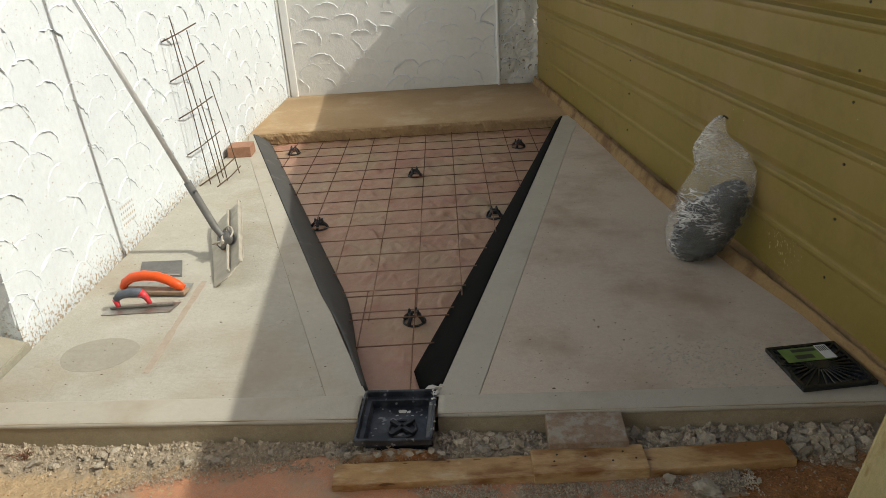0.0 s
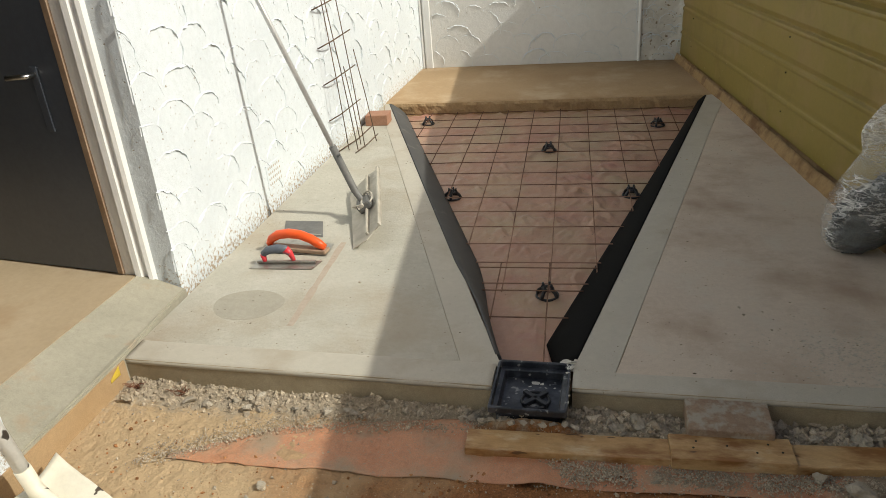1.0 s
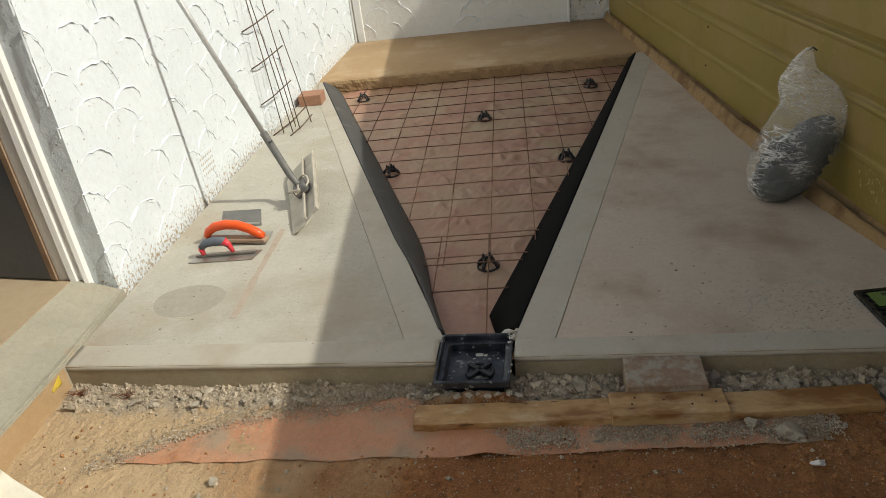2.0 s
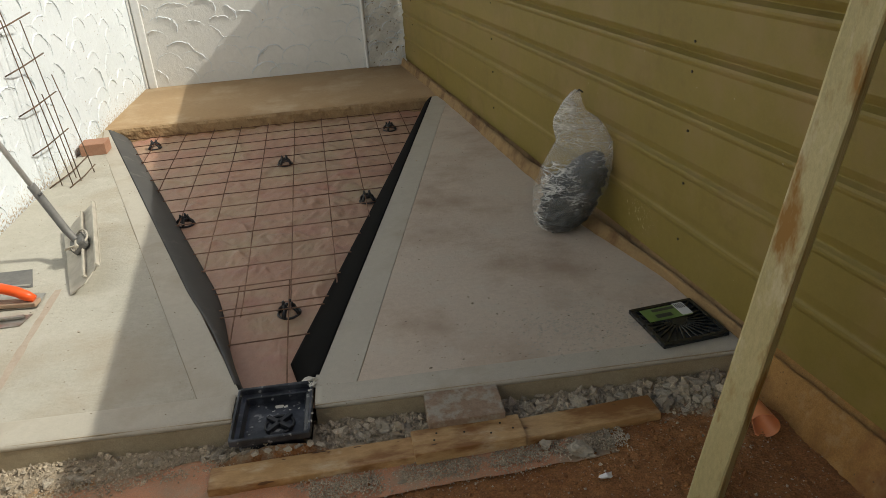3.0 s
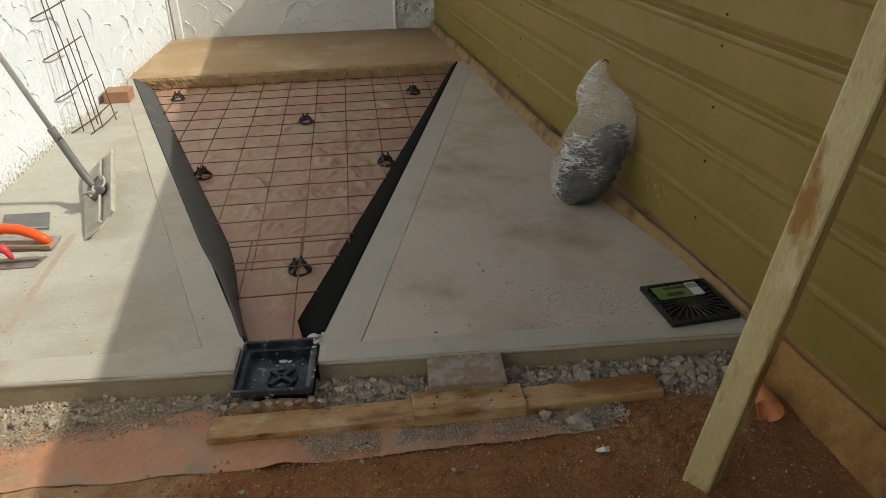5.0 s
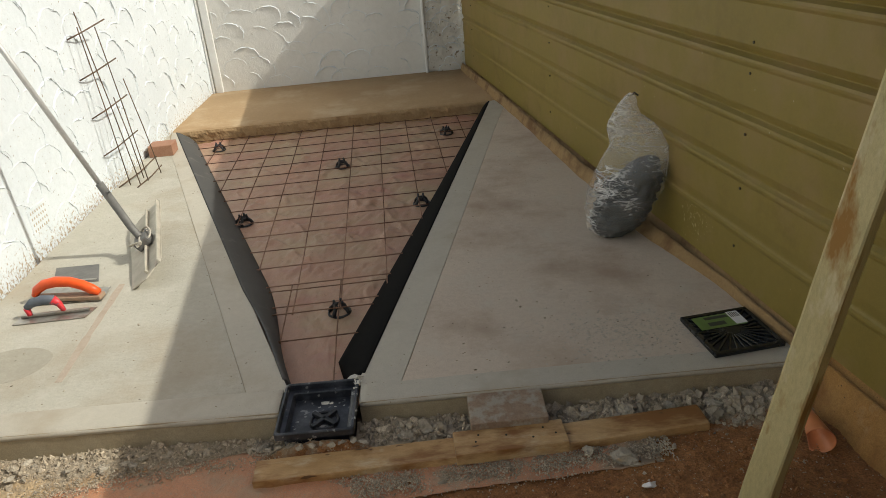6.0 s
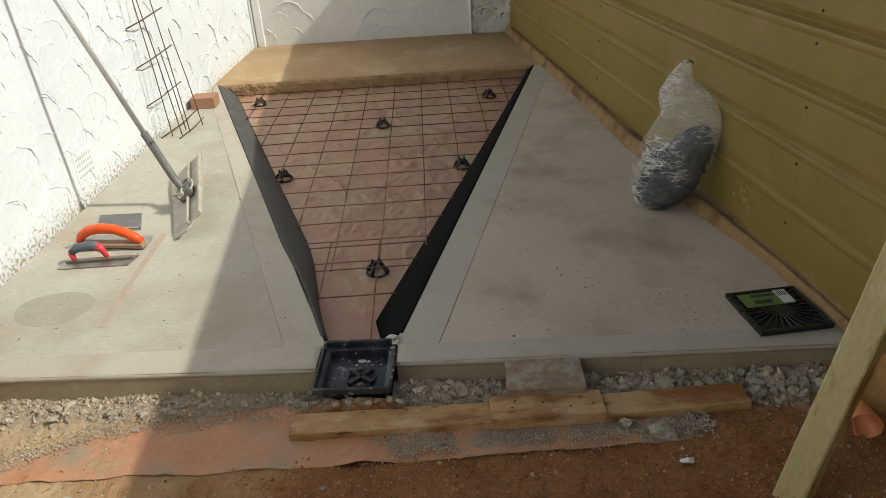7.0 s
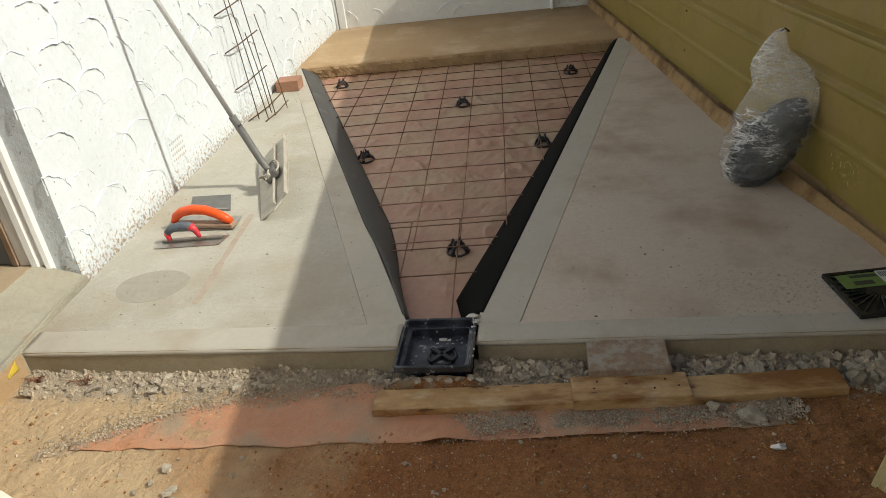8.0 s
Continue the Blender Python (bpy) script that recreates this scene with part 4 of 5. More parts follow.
def bar_chair():
    t = thing("bar_chair", (0, 0, 0), "black plastic bar chair holding up the mesh", "bar chair", "chairs under the mesh")
    ring = [(0.046 * math.cos(a), 0.046 * math.sin(a), 0.005) for a in np.linspace(0, math.tau, 22, endpoint=False)]
    part("base_ring", tube(ring, 0.0055, 6, closed=True), M_BLACK, t)
    for k in range(4):
        a = math.pi / 4 + k * math.pi / 2
        c, q = math.cos(a), math.sin(a)
        part("leg", tube([(0.047 * c, 0.047 * q, 0.005), (0.040 * c, 0.040 * q, 0.022), (0.024 * c, 0.024 * q, 0.036), (0.019 * c, 0.019 * q, 0.052), (0.022 * c, 0.022 * q, 0.061)], [0.009, 0.0085, 0.008, 0.0065, 0.0045], 6), M_BLACK, t)
    part("cradle", tube([(0.018 * math.cos(a), 0.018 * math.sin(a), 0.038) for a in np.linspace(0, math.tau, 12, endpoint=False)], 0.0075, 6, closed=True), M_BLACK, t)
    return t


spots = ((-0.016, 0.761, 20), (0.348, 1.942, 5), (-0.651, 1.872, 40), (-0.172, 2.743, 12), (0.550, 3.311, 30), (-1.158, 3.408, 8))
first = bar_chair()
for i, (x, y, a) in enumerate(spots):
    m = pose(x, y, base_z(y) + 0.004, 0, 0, a)
    if i:
        copy_thing(first, m)
first.matrix_basis = pose(spots[0][0], spots[0][1], base_z(spots[0][1]) + 0.004, 0, 0, 20)


def foam(side, material, label):
    """A strip of joint foam that leans in from the slab's edge and bulges off it."""
    n = 110
    y0, y1 = (0.145, 3.65 if side < 0 else 3.77)
    rows = []
    for i in range(n + 1):
        f = i / n
        y = y0 + (y1 - y0) * f
        if side < 0:
            e = edge_l(y)
            lean = lean_l(y)
            k = max(0.0, min(1.0, (0.90 - y) / 0.60))
            gap = 0.40 * lean * k * k * (3 - 2 * k)
            out = Vector((1, 0.39, 0)).normalized()
        else:
            e = edge_r(y)
            gap = 0.0
            lean = lean_r(y)
            out = Vector((-1, 0.22, 0)).normalized()
        ring = []
        for k in range(7):
            s = k / 6
            depth = (base_z(y) + 0.006) * s
            off = gap + (lean - gap) * (s ** 0.85) + 0.012 * math.sin(s * math.pi)
            ring.append(Vector((e, y, 0.001)) + out * off + Vector((0, 0, depth)))
        back = [p - out * 0.011 for p in ring[::-1]]
        rows.append(ring + back)
    t = thing("joint_foam", (rows[0][0].x, rows[0][0].y, -0.1), label, "joint foam", "joint foam strips")
    part("strip", loft(rows), material, t)


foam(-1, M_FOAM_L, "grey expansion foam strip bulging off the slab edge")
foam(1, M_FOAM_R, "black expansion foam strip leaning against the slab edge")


def pit():
    x0, x1, y0, y1 = -0.126, 0.122, -0.156, 0.112
    t = thing("drain_pit", (0, 0, -0.1888), "square black plastic drain pit splashed with cement", "drain pit")

    def ring(inset, z, r=0.0094):
        pts = []
        for cx, cy, a0 in ((x1 - inset - r, y1 - inset - r, 0), (x0 + inset + r, y1 - inset - r, 90), (x0 + inset + r, y0 + inset + r, 180), (x1 - inset - r, y0 + inset + r, 270)):
            for k in range(4):
                a = radians(a0 + 30 * k)
                pts.append((cx + r * math.cos(a), cy + r * math.sin(a), z))
        return pts
    rings = [ring(0.0260, -0.1888), ring(0.0212, -0.0212), ring(0.0000, -0.0177), ring(0.0000, 0.0012), ring(0.0024, 0.0047), ring(0.0083, 0.0047), ring(0.0106, 0.0012),
             ring(0.0118, -0.0165), ring(0.0248, -0.0189), ring(0.0271, -0.0224), ring(0.0307, -0.0472)]
    part("body", loft(rings, smooth=False), M_PIT, t)
    cx, cy = 0.014, -0.040
    circ = [(cx + 0.0448 * math.cos(a), cy + 0.0448 * math.sin(a), -0.0448) for a in np.linspace(0, math.tau, 28, endpoint=False)]
    part("floor_ring", tube(circ, 0.0053, 6, closed=True), M_BLACK, t)
    for a in (48, -40):
        m = Matrix.Translation((cx, cy, -0.0437)) @ Matrix.Rotation(radians(a), 4, "Z")
        part("floor_rib", box(-0.0519, 0.0519, -0.0071, 0.0083, -0.0071, 0.0118, 0.0024, m=m), M_BLACK, t)
    part("paste", rock((0.1156, 0.1156, 0.0024), 0.0307, 4, 0.45, 2), M_PASTE, t, "dried cement paste on the rim")
    for k, (dx, dy, s) in enumerate(((0.1180, 0.0885, 0.0212), (0.1156, 0.0590, 0.0153), (0.1168, 0.0236, 0.0118), (0.1180, -0.0177, 0.0094), (0.1097, 0.1038, 0.0189), (0.0968, 0.1215, 0.0153), (0.1204, -0.0649, 0.0094), (0.1192, -0.1003, 0.0118))):
        part("paste", crust((dx, dy, 0.002), s * 0.75, 30 + k, 0.35), M_PASTE, t, "dried cement paste on the rim")
    for k, (dx, dy, s) in enumerate(((0.0059, 0.0566, 0.0201), (0.0260, 0.0519, 0.0177), (0.0413, 0.0330, 0.0071), (-0.0118, 0.0354, 0.0071), (-0.0649, 0.0732, 0.0047), (0.0708, 0.0354, 0.0071))):
        part("spatter", rock((dx, dy, -0.0472), s, 60 + k, 0.25), M_PASTE, t, "pale cement spatter on the pit floor")


pit()

# ---------------------------------------------------------------- things on the slab


def grate():
    """Loose grate for the pit: rim, fanned slats and a shop label."""
    cx, cy, s = 1.415, 0.184, 0.126
    turn = Matrix.Translation((cx, cy, 0.0012)) @ Matrix.Rotation(radians(8.0), 4, "Z")
    t = thing("drain_grate", (cx, cy, 0), "black plastic drain grate with a green shop label", "drain grate")
    bm = box(-s, s, -s, -s + 0.0152, 0, 0.0170, 0.0035)
    box(-s, s, s - 0.0152, s, 0, 0.0170, 0.0035, bm=bm)
    box(-s, -s + 0.0152, -s + 0.0152, s - 0.0152, 0.0006, 0.0164, 0.0023, bm=bm)
    box(s - 0.0152, s, -s + 0.0152, s - 0.0152, 0.0006, 0.0164, 0.0023, bm=bm)
    bm.transform(turn)
    part("rim", bm, M_GRATE, t)
    part("web", box(-s + 0.0117, s - 0.0117, -s + 0.0117, s - 0.0117, 0.0023, 0.0070, m=turn), M_BLACK, t)
    # slats fan out from a hub to the rim
    inner = s - 0.0140
    for k in range(28):
        a = math.tau * (k + 0.5) / 28
        reach = inner / max(abs(math.cos(a)), abs(math.sin(a)))
        m = turn @ Matrix.Rotation(a, 4, "Z")
        part("slat", box(0.0304, reach, -0.0037, 0.0037, 0.0059, 0.0158, 0.0012, m=m, seg=1), M_GRATE, t)
    hub = [(0.0328 * math.cos(a), 0.0328 * math.sin(a)) for a in np.linspace(0, math.tau, 18, endpoint=False)]
    bm = prism(hub, 0.0047, 0.0166, 0.0023)
    bm.transform(turn)
    part("hub", bm, M_GRATE, t)
    card = part("label_card", box(-0.0971, 0.0725, 0.0187, 0.1006, 0.0173, 0.0183, m=turn), M_GREEN, t, "green card label")
    part("white_panel", box(0.0351, 0.0772, 0.0234, 0.1053, 0.0185, 0.0191, m=turn), M_PAPER, card, "white sticker panel")
    part("title_bar", box(-0.0562, 0.0304, 0.0749, 0.0913, 0.0185, 0.0190, m=turn), M_INK, card)
    part("picture_bar", box(-0.0585, 0.0047, 0.0328, 0.0562, 0.0185, 0.0190, m=turn), M_INK, card)
    for k in range(5):
        part("code_bar", box(0.0398 + k * 0.0070, 0.0433 + k * 0.0070, 0.0679, 0.0983, 0.0193, 0.0197, m=turn), M_INK, card)


grate()


def bag():
    """Tied clear bag sagging against the sheet wall, dark bundle inside."""
    t = thing("plastic_bag", (1.237, 1.12, 0), "clear crumpled plastic bag holding dark plastic, slumped against the wall", "plastic bag")
    side, deep, mid = Vector((0.93, -0.37, 0)), Vector((0.37, 0.93, 0)), Vector((1.242, 1.107, 0))
    # height, the two flanks, half depth, lean towards the wall
    levels = ((0.002, -0.080, 0.034, 0.052, -0.023), (0.034, -0.119, 0.092, 0.092, -0.023), (0.080, -0.128, 0.128, 0.108, -0.023), (0.126, -0.128, 0.158, 0.112, -0.023),
              (0.197, -0.124, 0.190, 0.115, -0.023), (0.243, -0.112, 0.208, 0.112, -0.021), (0.315, -0.089, 0.222, 0.103, -0.016), (0.366, -0.060, 0.226, 0.092, -0.011),
              (0.420, -0.030, 0.222, 0.071, 0.000), (0.452, -0.039, 0.206, 0.057, 0.000), (0.489, -0.048, 0.185, 0.048, 0.000), (0.521, -0.041, 0.158, 0.041, 0.000),
              (0.556, -0.023, 0.101, 0.034, 0.000), (0.595, 0.000, 0.085, 0.025, 0.000), (0.624, 0.025, 0.080, 0.016, 0.000), (0.648, 0.053, 0.069, 0.007, 0.000))
    rings, n, sub = [], 96, 7
    for (za, la, ra, da, ka), (zb, lb, rb, db, kb) in zip(levels, levels[1:]):
        for k in range(sub):
            f = k / sub
            z, le, ri, d, lean = (a + (b - a) * f for a, b in ((za, zb), (la, lb), (ra, rb), (da, db), (ka, kb)))
            c = mid + side * ((le + ri) / 2) + deep * lean
            ring = []
            for i in range(n):
                a = math.tau * i / n
                ca, sa = math.cos(a), math.sin(a)
                low = max(0.0, min(1.0, (0.48 - z) / 0.23))
                pleat = 0.05 * fbm(ca * 9 + 2, sa * 9, z * 3) * (1.2 - low)
                crumple = (0.09 * abs(fbm(ca * 2.4, sa * 2.4 + 1, z * 26)) + 0.05 * abs(fbm(ca * 6, sa * 6, z * 50))) * low
                fold = 0.96 + pleat + crumple
                p = c + side * ((ri - le) / 2 * ca * fold) + deep * (d * sa * fold)
                p.z = max(z + 0.012 * fbm(ca * 3, sa * 3 + 1, z * 5) * min(1, z * 12), 0.002)
                p.x = min(p.x, wall_e(p.y) - 0.008)
                ring.append(p)
            rings.append(ring)
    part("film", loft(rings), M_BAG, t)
    inner = []
    for k in range(45):
        f = k / 44
        shrink = math.sqrt(max(0.0, 1 - max(0.0, (f - 0.62) / 0.38) ** 2.2)) * 0.90 + 0.004
        le, ri, d = -0.128 + 0.114 * f * f, 0.101 + 0.121 * math.sin(min(1.0, f * 1.3) * math.pi / 2), 0.103 * (1 - 0.35 * f)
        if f < 0.12:
            shrink *= 0.72 + 2.3 * f
        c = mid + side * ((le + ri) / 2) + deep * -0.016
        ring = []
        for i in range(72):
            a = math.tau * i / 72
            ca, sa = math.cos(a), math.sin(a)
            fold = 0.84 + 0.26 * abs(fbm(ca * 2.0 + 5, sa * 2.0, f * 6)) + 0.13 * abs(fbm(ca * 4.5, sa * 4.5, f * 15))
            p = c + side * ((ri - le) / 2 * ca * fold * shrink) + deep * (d * sa * fold * shrink)
            p.z = 0.006 + 0.360 * f + f * 0.057 * ca * shrink + 0.01 * f * fbm(ca * 3, sa * 3, f * 6)
            p.x = min(p.x, wall_e(p.y) - 0.014)
            ring.append(p)
        inner.append(ring)
    part("bundle", loft(inner), M_CLOTH, t, "dark crumpled plastic bundle")
    top = mid + side * 0.062
    part("tie", tube([top + Vector((-0.004, 0, 0.637)), top + Vector((0.006, -0.006, 0.650)), top + Vector((0.022, -0.010, 0.637))], 0.004, 6), M_BLACK, t, "black tie")


bag()


def brick():
    m = Matrix.Translation((-1.449, 3.064, 0.0)) @ Matrix.Rotation(radians(4), 4, "Z")
    solid("brick", box(-0.082, 0.082, -0.050, 0.100, 0.0, 0.076, 0.004, m=m), M_BRICK, "red clay brick lying beside the wall", "brick")


brick()


def trowels():
    # small steel trowel with a blue-grey and red grip
    t = thing("steel_trowel", (-1.199, 0.783, 0.0), "steel finishing trowel with blue-grey and red grip", "trowel", "concreting hand tools")
    part("blade", prism([(-1.353, 0.709), (-1.056, 0.723), (-1.038, 0.810), (-1.348, 0.794)], 0.003, 0.005, 0.0005), M_BLADE, t)
    part("spine", box(-0.139, 0.139, -0.009, 0.009, 0.006, 0.018, 0.004, m=Matrix.Translation((-1.199, 0.775, 0.0)) @ Matrix.Rotation(radians(4), 4, "Z")), M_BLADE, t, "steel spine under the grip")
    h = [(-1.297, 0.762, 0.017), (-1.302, 0.762, 0.052), (-1.276, 0.766, 0.071), (-1.229, 0.772, 0.078), (-1.196, 0.776, 0.074), (-1.176, 0.780, 0.052), (-1.164, 0.782, 0.017)]
    part("post", tube(h[:2], [0.010, 0.014], 10), M_RED, t, "red handle post")
    part("grip", tube(h[1:6], [0.014, 0.019, 0.021, 0.020, 0.014], 12), M_BLUEGREY, t, "blue-grey rubber grip")
    part("post", tube(h[4:], [0.021, 0.014, 0.009], 10), M_RED, t, "red handle post")
    # float with a big orange handle
    t = thing("hand_float", (-1.213, 0.913, 0.0), "worn hand float with a large orange plastic handle", "hand float", "concreting hand tools")
    part("blade", prism([(-1.409, 1.035), (-1.047, 0.989), (-1.039, 0.865), (-1.372, 0.875)], 0.0055, 0.0075, 0.0005), M_BLADE, t)
    m = Matrix.Translation((-1.195, 0.901, 0.0)) @ Matrix.Rotation(radians(-6), 4, "Z")
    part("body", box(-0.156, 0.156, -0.026, 0.026, 0.009, 0.028, 0.005, m=m), M_FLOATBODY, t, "cement-worn float body")
    h = [(-0.151, 0, 0.031), (-0.132, 0, 0.059), (-0.092, 0, 0.083), (-0.035, 0, 0.094), (0.026, 0, 0.091), (0.080, 0, 0.073), (0.118, 0, 0.051), (0.147, 0, 0.035)]
    part("handle", tube([m @ Vector(p) for p in h], [0.014, 0.020, 0.022, 0.023, 0.022, 0.022, 0.022, 0.015], 14), M_REDORANGE, t, "glossy orange handle")
    t = thing("steel_trowel", (-1.258, 1.152, 0.0), "bare square steel trowel blade lying behind the float", "trowel", "concreting hand tools")
    part("blade", prism([(-1.410, 1.258), (-1.204, 1.259), (-1.134, 1.070), (-1.344, 1.072)], 0.001, 0.003, 0.0005), M_SLEEVE, t)
    part("spine", box(-0.083, 0.083, -0.008, 0.008, 0.004, 0.006, 0.001, m=Matrix.Translation((-1.234, 1.095, 0.0)) @ Matrix.Rotation(radians(-5), 4, "Z")), M_BLADE, t)


trowels()


def bull_float():
    """Float head tipped on its long edge, pole leaning on the wall."""
    t = thing("bull_float", (-1.005, 1.243, 0.0), "cement-smeared aluminium bull float, its long pole leaning on the wall", "bull float")
    a = Vector((-0.932, 0.943, 0.002))
    u = Vector((-0.189, 0.619, 0.040)).normalized()
    v = Vector((0.145, 0.048, 0.100))
    v = (v - u * v.dot(u)).normalized()
    w = u.cross(v)
    if w.x > 0:
        w = -w
    frame_m = Matrix((( u.x, v.x, w.x, a.x), (u.y, v.y, w.y, a.y), (u.z, v.z, w.z, a.z), (0, 0, 0, 1)))
    bm = bmesh.new()
    outline = [(0.0, 0.0), (0.367, -0.018), (0.651, -0.039), (0.724, 0.023), (0.756, 0.092), (0.756, 0.172), (0.063, 0.172), (-0.011, 0.081)]
    prism(outline, 0.0, 0.005, 0.001, bm=bm)
    bm.transform(frame_m)
    part("blade", bm, M_ALU, t)
    for v0, v1, h in ((0.087, 0.097, 0.025), (0.161, 0.171, 0.028)):
        part("rail", box(0.022, 0.726, v0, v1, 0.006, h, 0.002, m=frame_m), M_ALU, t)
    br = part("bracket", box(0.286, 0.396, 0.050, 0.127, 0.007, 0.055, 0.013, m=frame_m), M_SLEEVE, t, "cement-caked pole bracket")
    c = frame_m @ Vector((0.3410, 0.0880, 0.0495))
    loop = [c + u * (0.0495 * math.cos(k)) + v * (0.0605 * math.sin(k)) + w * (0.0132 * math.sin(2 * k)) for k in np.linspace(0, math.tau, 18, endpoint=False)]
    part("tie_wire", tube(loop, 0.0050, 6, closed=True), M_ALU, br)
    for k, (pu, pv, pw, r0) in enumerate(((0.2970, 0.0770, 0.0440, 0.0264), (0.3740, 0.1100, 0.0396, 0.0242), (0.3300, 0.0550, 0.0330, 0.0220), (0.3630, 0.0825, 0.0550, 0.0198))):
        part("caked_cement", crust(frame_m @ Vector((pu, pv, pw)), r0, 500 + k, 0.8), M_ALU, br)
    part("bolt", tube([c - u * 0.0660, c + u * 0.0660], 0.0088, 8), M_ALU, br)
    foot, top = Vector((-1.044, 1.345, 0.143)), Vector((-1.526, 1.249, 1.548))
    d = (top - foot)
    joint = foot + d * 0.17
    part("sleeve", tube([c, foot, joint], [0.0154, 0.0193, 0.0193], 12), M_SLEEVE, t, "grey pole sleeve")
    part("pole", tube([foot + d * 0.14, foot + d * 0.6, top], 0.0127, 12), M_ALUPOLE, t, "dull aluminium pole")
    part("button", tube([joint - d * 0.03 + Vector((0.0176, -0.0132, 0)), joint - d * 0.03 + Vector((0.0242, -0.0198, 0))], 0.0055, 8), M_CHROME, t)


bull_float()


def cage():
    """Trench cage of thin bars stood on end against the wall."""
    t = thing("rebar_cage", (-1.441, 2.502, 0.0), "thin steel ligature cage standing against the white wall", "rebar cage")
    bars = (((-1.391, 2.416, 0.003), (-1.478, 2.355, 1.056)), ((-1.370, 2.496, 0.003), (-1.468, 2.551, 0.947)), ((-1.333, 2.637, 0.003), (-1.458, 2.739, 0.604)),
            ((-1.462, 2.436, 0.003), (-1.534, 2.469, 0.963)), ((-1.419, 2.559, 0.003), (-1.490, 2.601, 0.521)))
    for a, b in bars:
        part("bar", tube([a, (Vector(a) + Vector(b)) / 2 + Vector((0.003, 0.004, 0)), b], 0.0035, 6), M_STEEL2, t)
    for z in (0.246, 0.481, 0.711, 0.943):
        part("ligature", tube([(WALL_W + 0.010, 2.352 + 0.055 * (0.98 - z), z - 0.033), (WALL_W + 0.075, 2.455, z - 0.003), (WALL_W + 0.130, 2.632 + 0.09 * (0.98 - z), z + 0.033)], 0.0042, 6), M_STEEL2, t)
    part("ligature", tube([(-1.522, 2.404, 0.004), (-1.447, 2.594, 0.033), (-1.399, 2.796, 0.070)], 0.0045, 6), M_STEEL2, t)
    part("ligature", tube([(-1.396, 2.374, 0.004), (-1.354, 2.534, 0.022), (-1.323, 2.655, 0.049)], 0.0040, 6), M_STEEL2, t)


cage()


def vent():
    t = thing("wall_vent", (WALL_W, 1.53, 0.10), "small white painted pierced vent low in the wall", "vent")
    part("plate", box(WALL_W - 0.01, WALL_W + 0.003, 1.437, 1.622, 0.098, 0.235, 0.002), M_RENDER, t)
    for i in range(7):
        for j in range(4):
            part("hole", box(WALL_W + 0.002, WALL_W + 0.0036, 1.455 + i * 0.023, 1.465 + i * 0.023, 0.116 + j * 0.030, 0.129 + j * 0.030), M_HOLE, t)


vent()

# ---------------------------------------------------------------- yard in front of the slab


def boards():
    def board(x0, ya, x1, yb, wide, z0, z1, label, tilt=0.0):
        d = Vector((x1 - x0, yb - ya, 0))
        m = Matrix.Translation((x0, ya, 0)) @ Matrix.Rotation(math.atan2(d.y, d.x), 4, "Z") @ Matrix.Rotation(radians(tilt), 4, "X")
        bm = box(0, d.length, 0, wide, z0, z1, 0.004, m=m)
        return solid("timber_board", bm, M_PINE, label, "board", group="boards along the slab")
    board(-0.180, -0.276, 0.432, -0.249, 0.094, -0.098, -0.064, "weathered pine board lying on the rubble")
    offcut = board(0.427, -0.258, 0.769, -0.240, 0.110, -0.090, -0.049, "short pine offcut lapped over the longer boards")
    for x, y in ((0.49, -0.205), (0.50, -0.175), (0.585, -0.185), (0.665, -0.205), (0.70, -0.165), (0.735, -0.195)):
        part("nail_head", prism([(x + 0.0034 * math.cos(k), y + 0.0034 * math.sin(k)) for k in np.linspace(0, math.tau, 9, endpoint=False)], -0.051, -0.0475), M_SCREW, offcut)
    board(0.756, -0.235, 1.207, -0.199, 0.096, -0.100, -0.062, "stained pine board end butted to the offcut")


boards()


def paver():
    m = Matrix.Translation((0.600, -0.077, -0.049)) @ Matrix.Rotation(radians(1.5), 4, "Z") @ Matrix.Rotation(radians(5), 4, "X")
    bm = box(-0.121, 0.121, -0.071, 0.071, -0.037, 0.032, 0.006, m=m)
    solid("paver", bm, M_PAVER, "old clay paver crusted with mortar, propped on the boards", "paver")


paver()


def stake():
    t = thing("timber_stake", (1.191, -0.533, EARTH), "pale treated pine stake driven slanting into the red earth", "stake")
    a, b = Vector((1.195, -0.533, -0.106)), Vector((1.443, -0.507, 1.182))
    d = b - a
    d /= d.z
    a = a - d * 0.18
    top = a + d * 1.86
    n1, n2 = Vector((-0.75, -0.66, 0)), Vector((0.66, -0.75, 0))
    rings = []
    for k in range(25):
        c = a + (top - a) * k / 24 + Vector((0.002 * fbm(k * 0.3, 1), 0.002 * fbm(k * 0.3, 4), 0))
        h, q = 0.041, 0.0375
        rings.append([c + n1 * s1 + n2 * s2 for s1, s2 in ((h, q - 0.005), (h - 0.004, q), (-h + 0.004, q), (-h, q - 0.005), (-h, -q + 0.005), (-h + 0.004, -q), (h - 0.004, -q), (h, -q + 0.005))])
    part("shaft", loft(rings, smooth=False), M_STAKE, t)


stake()


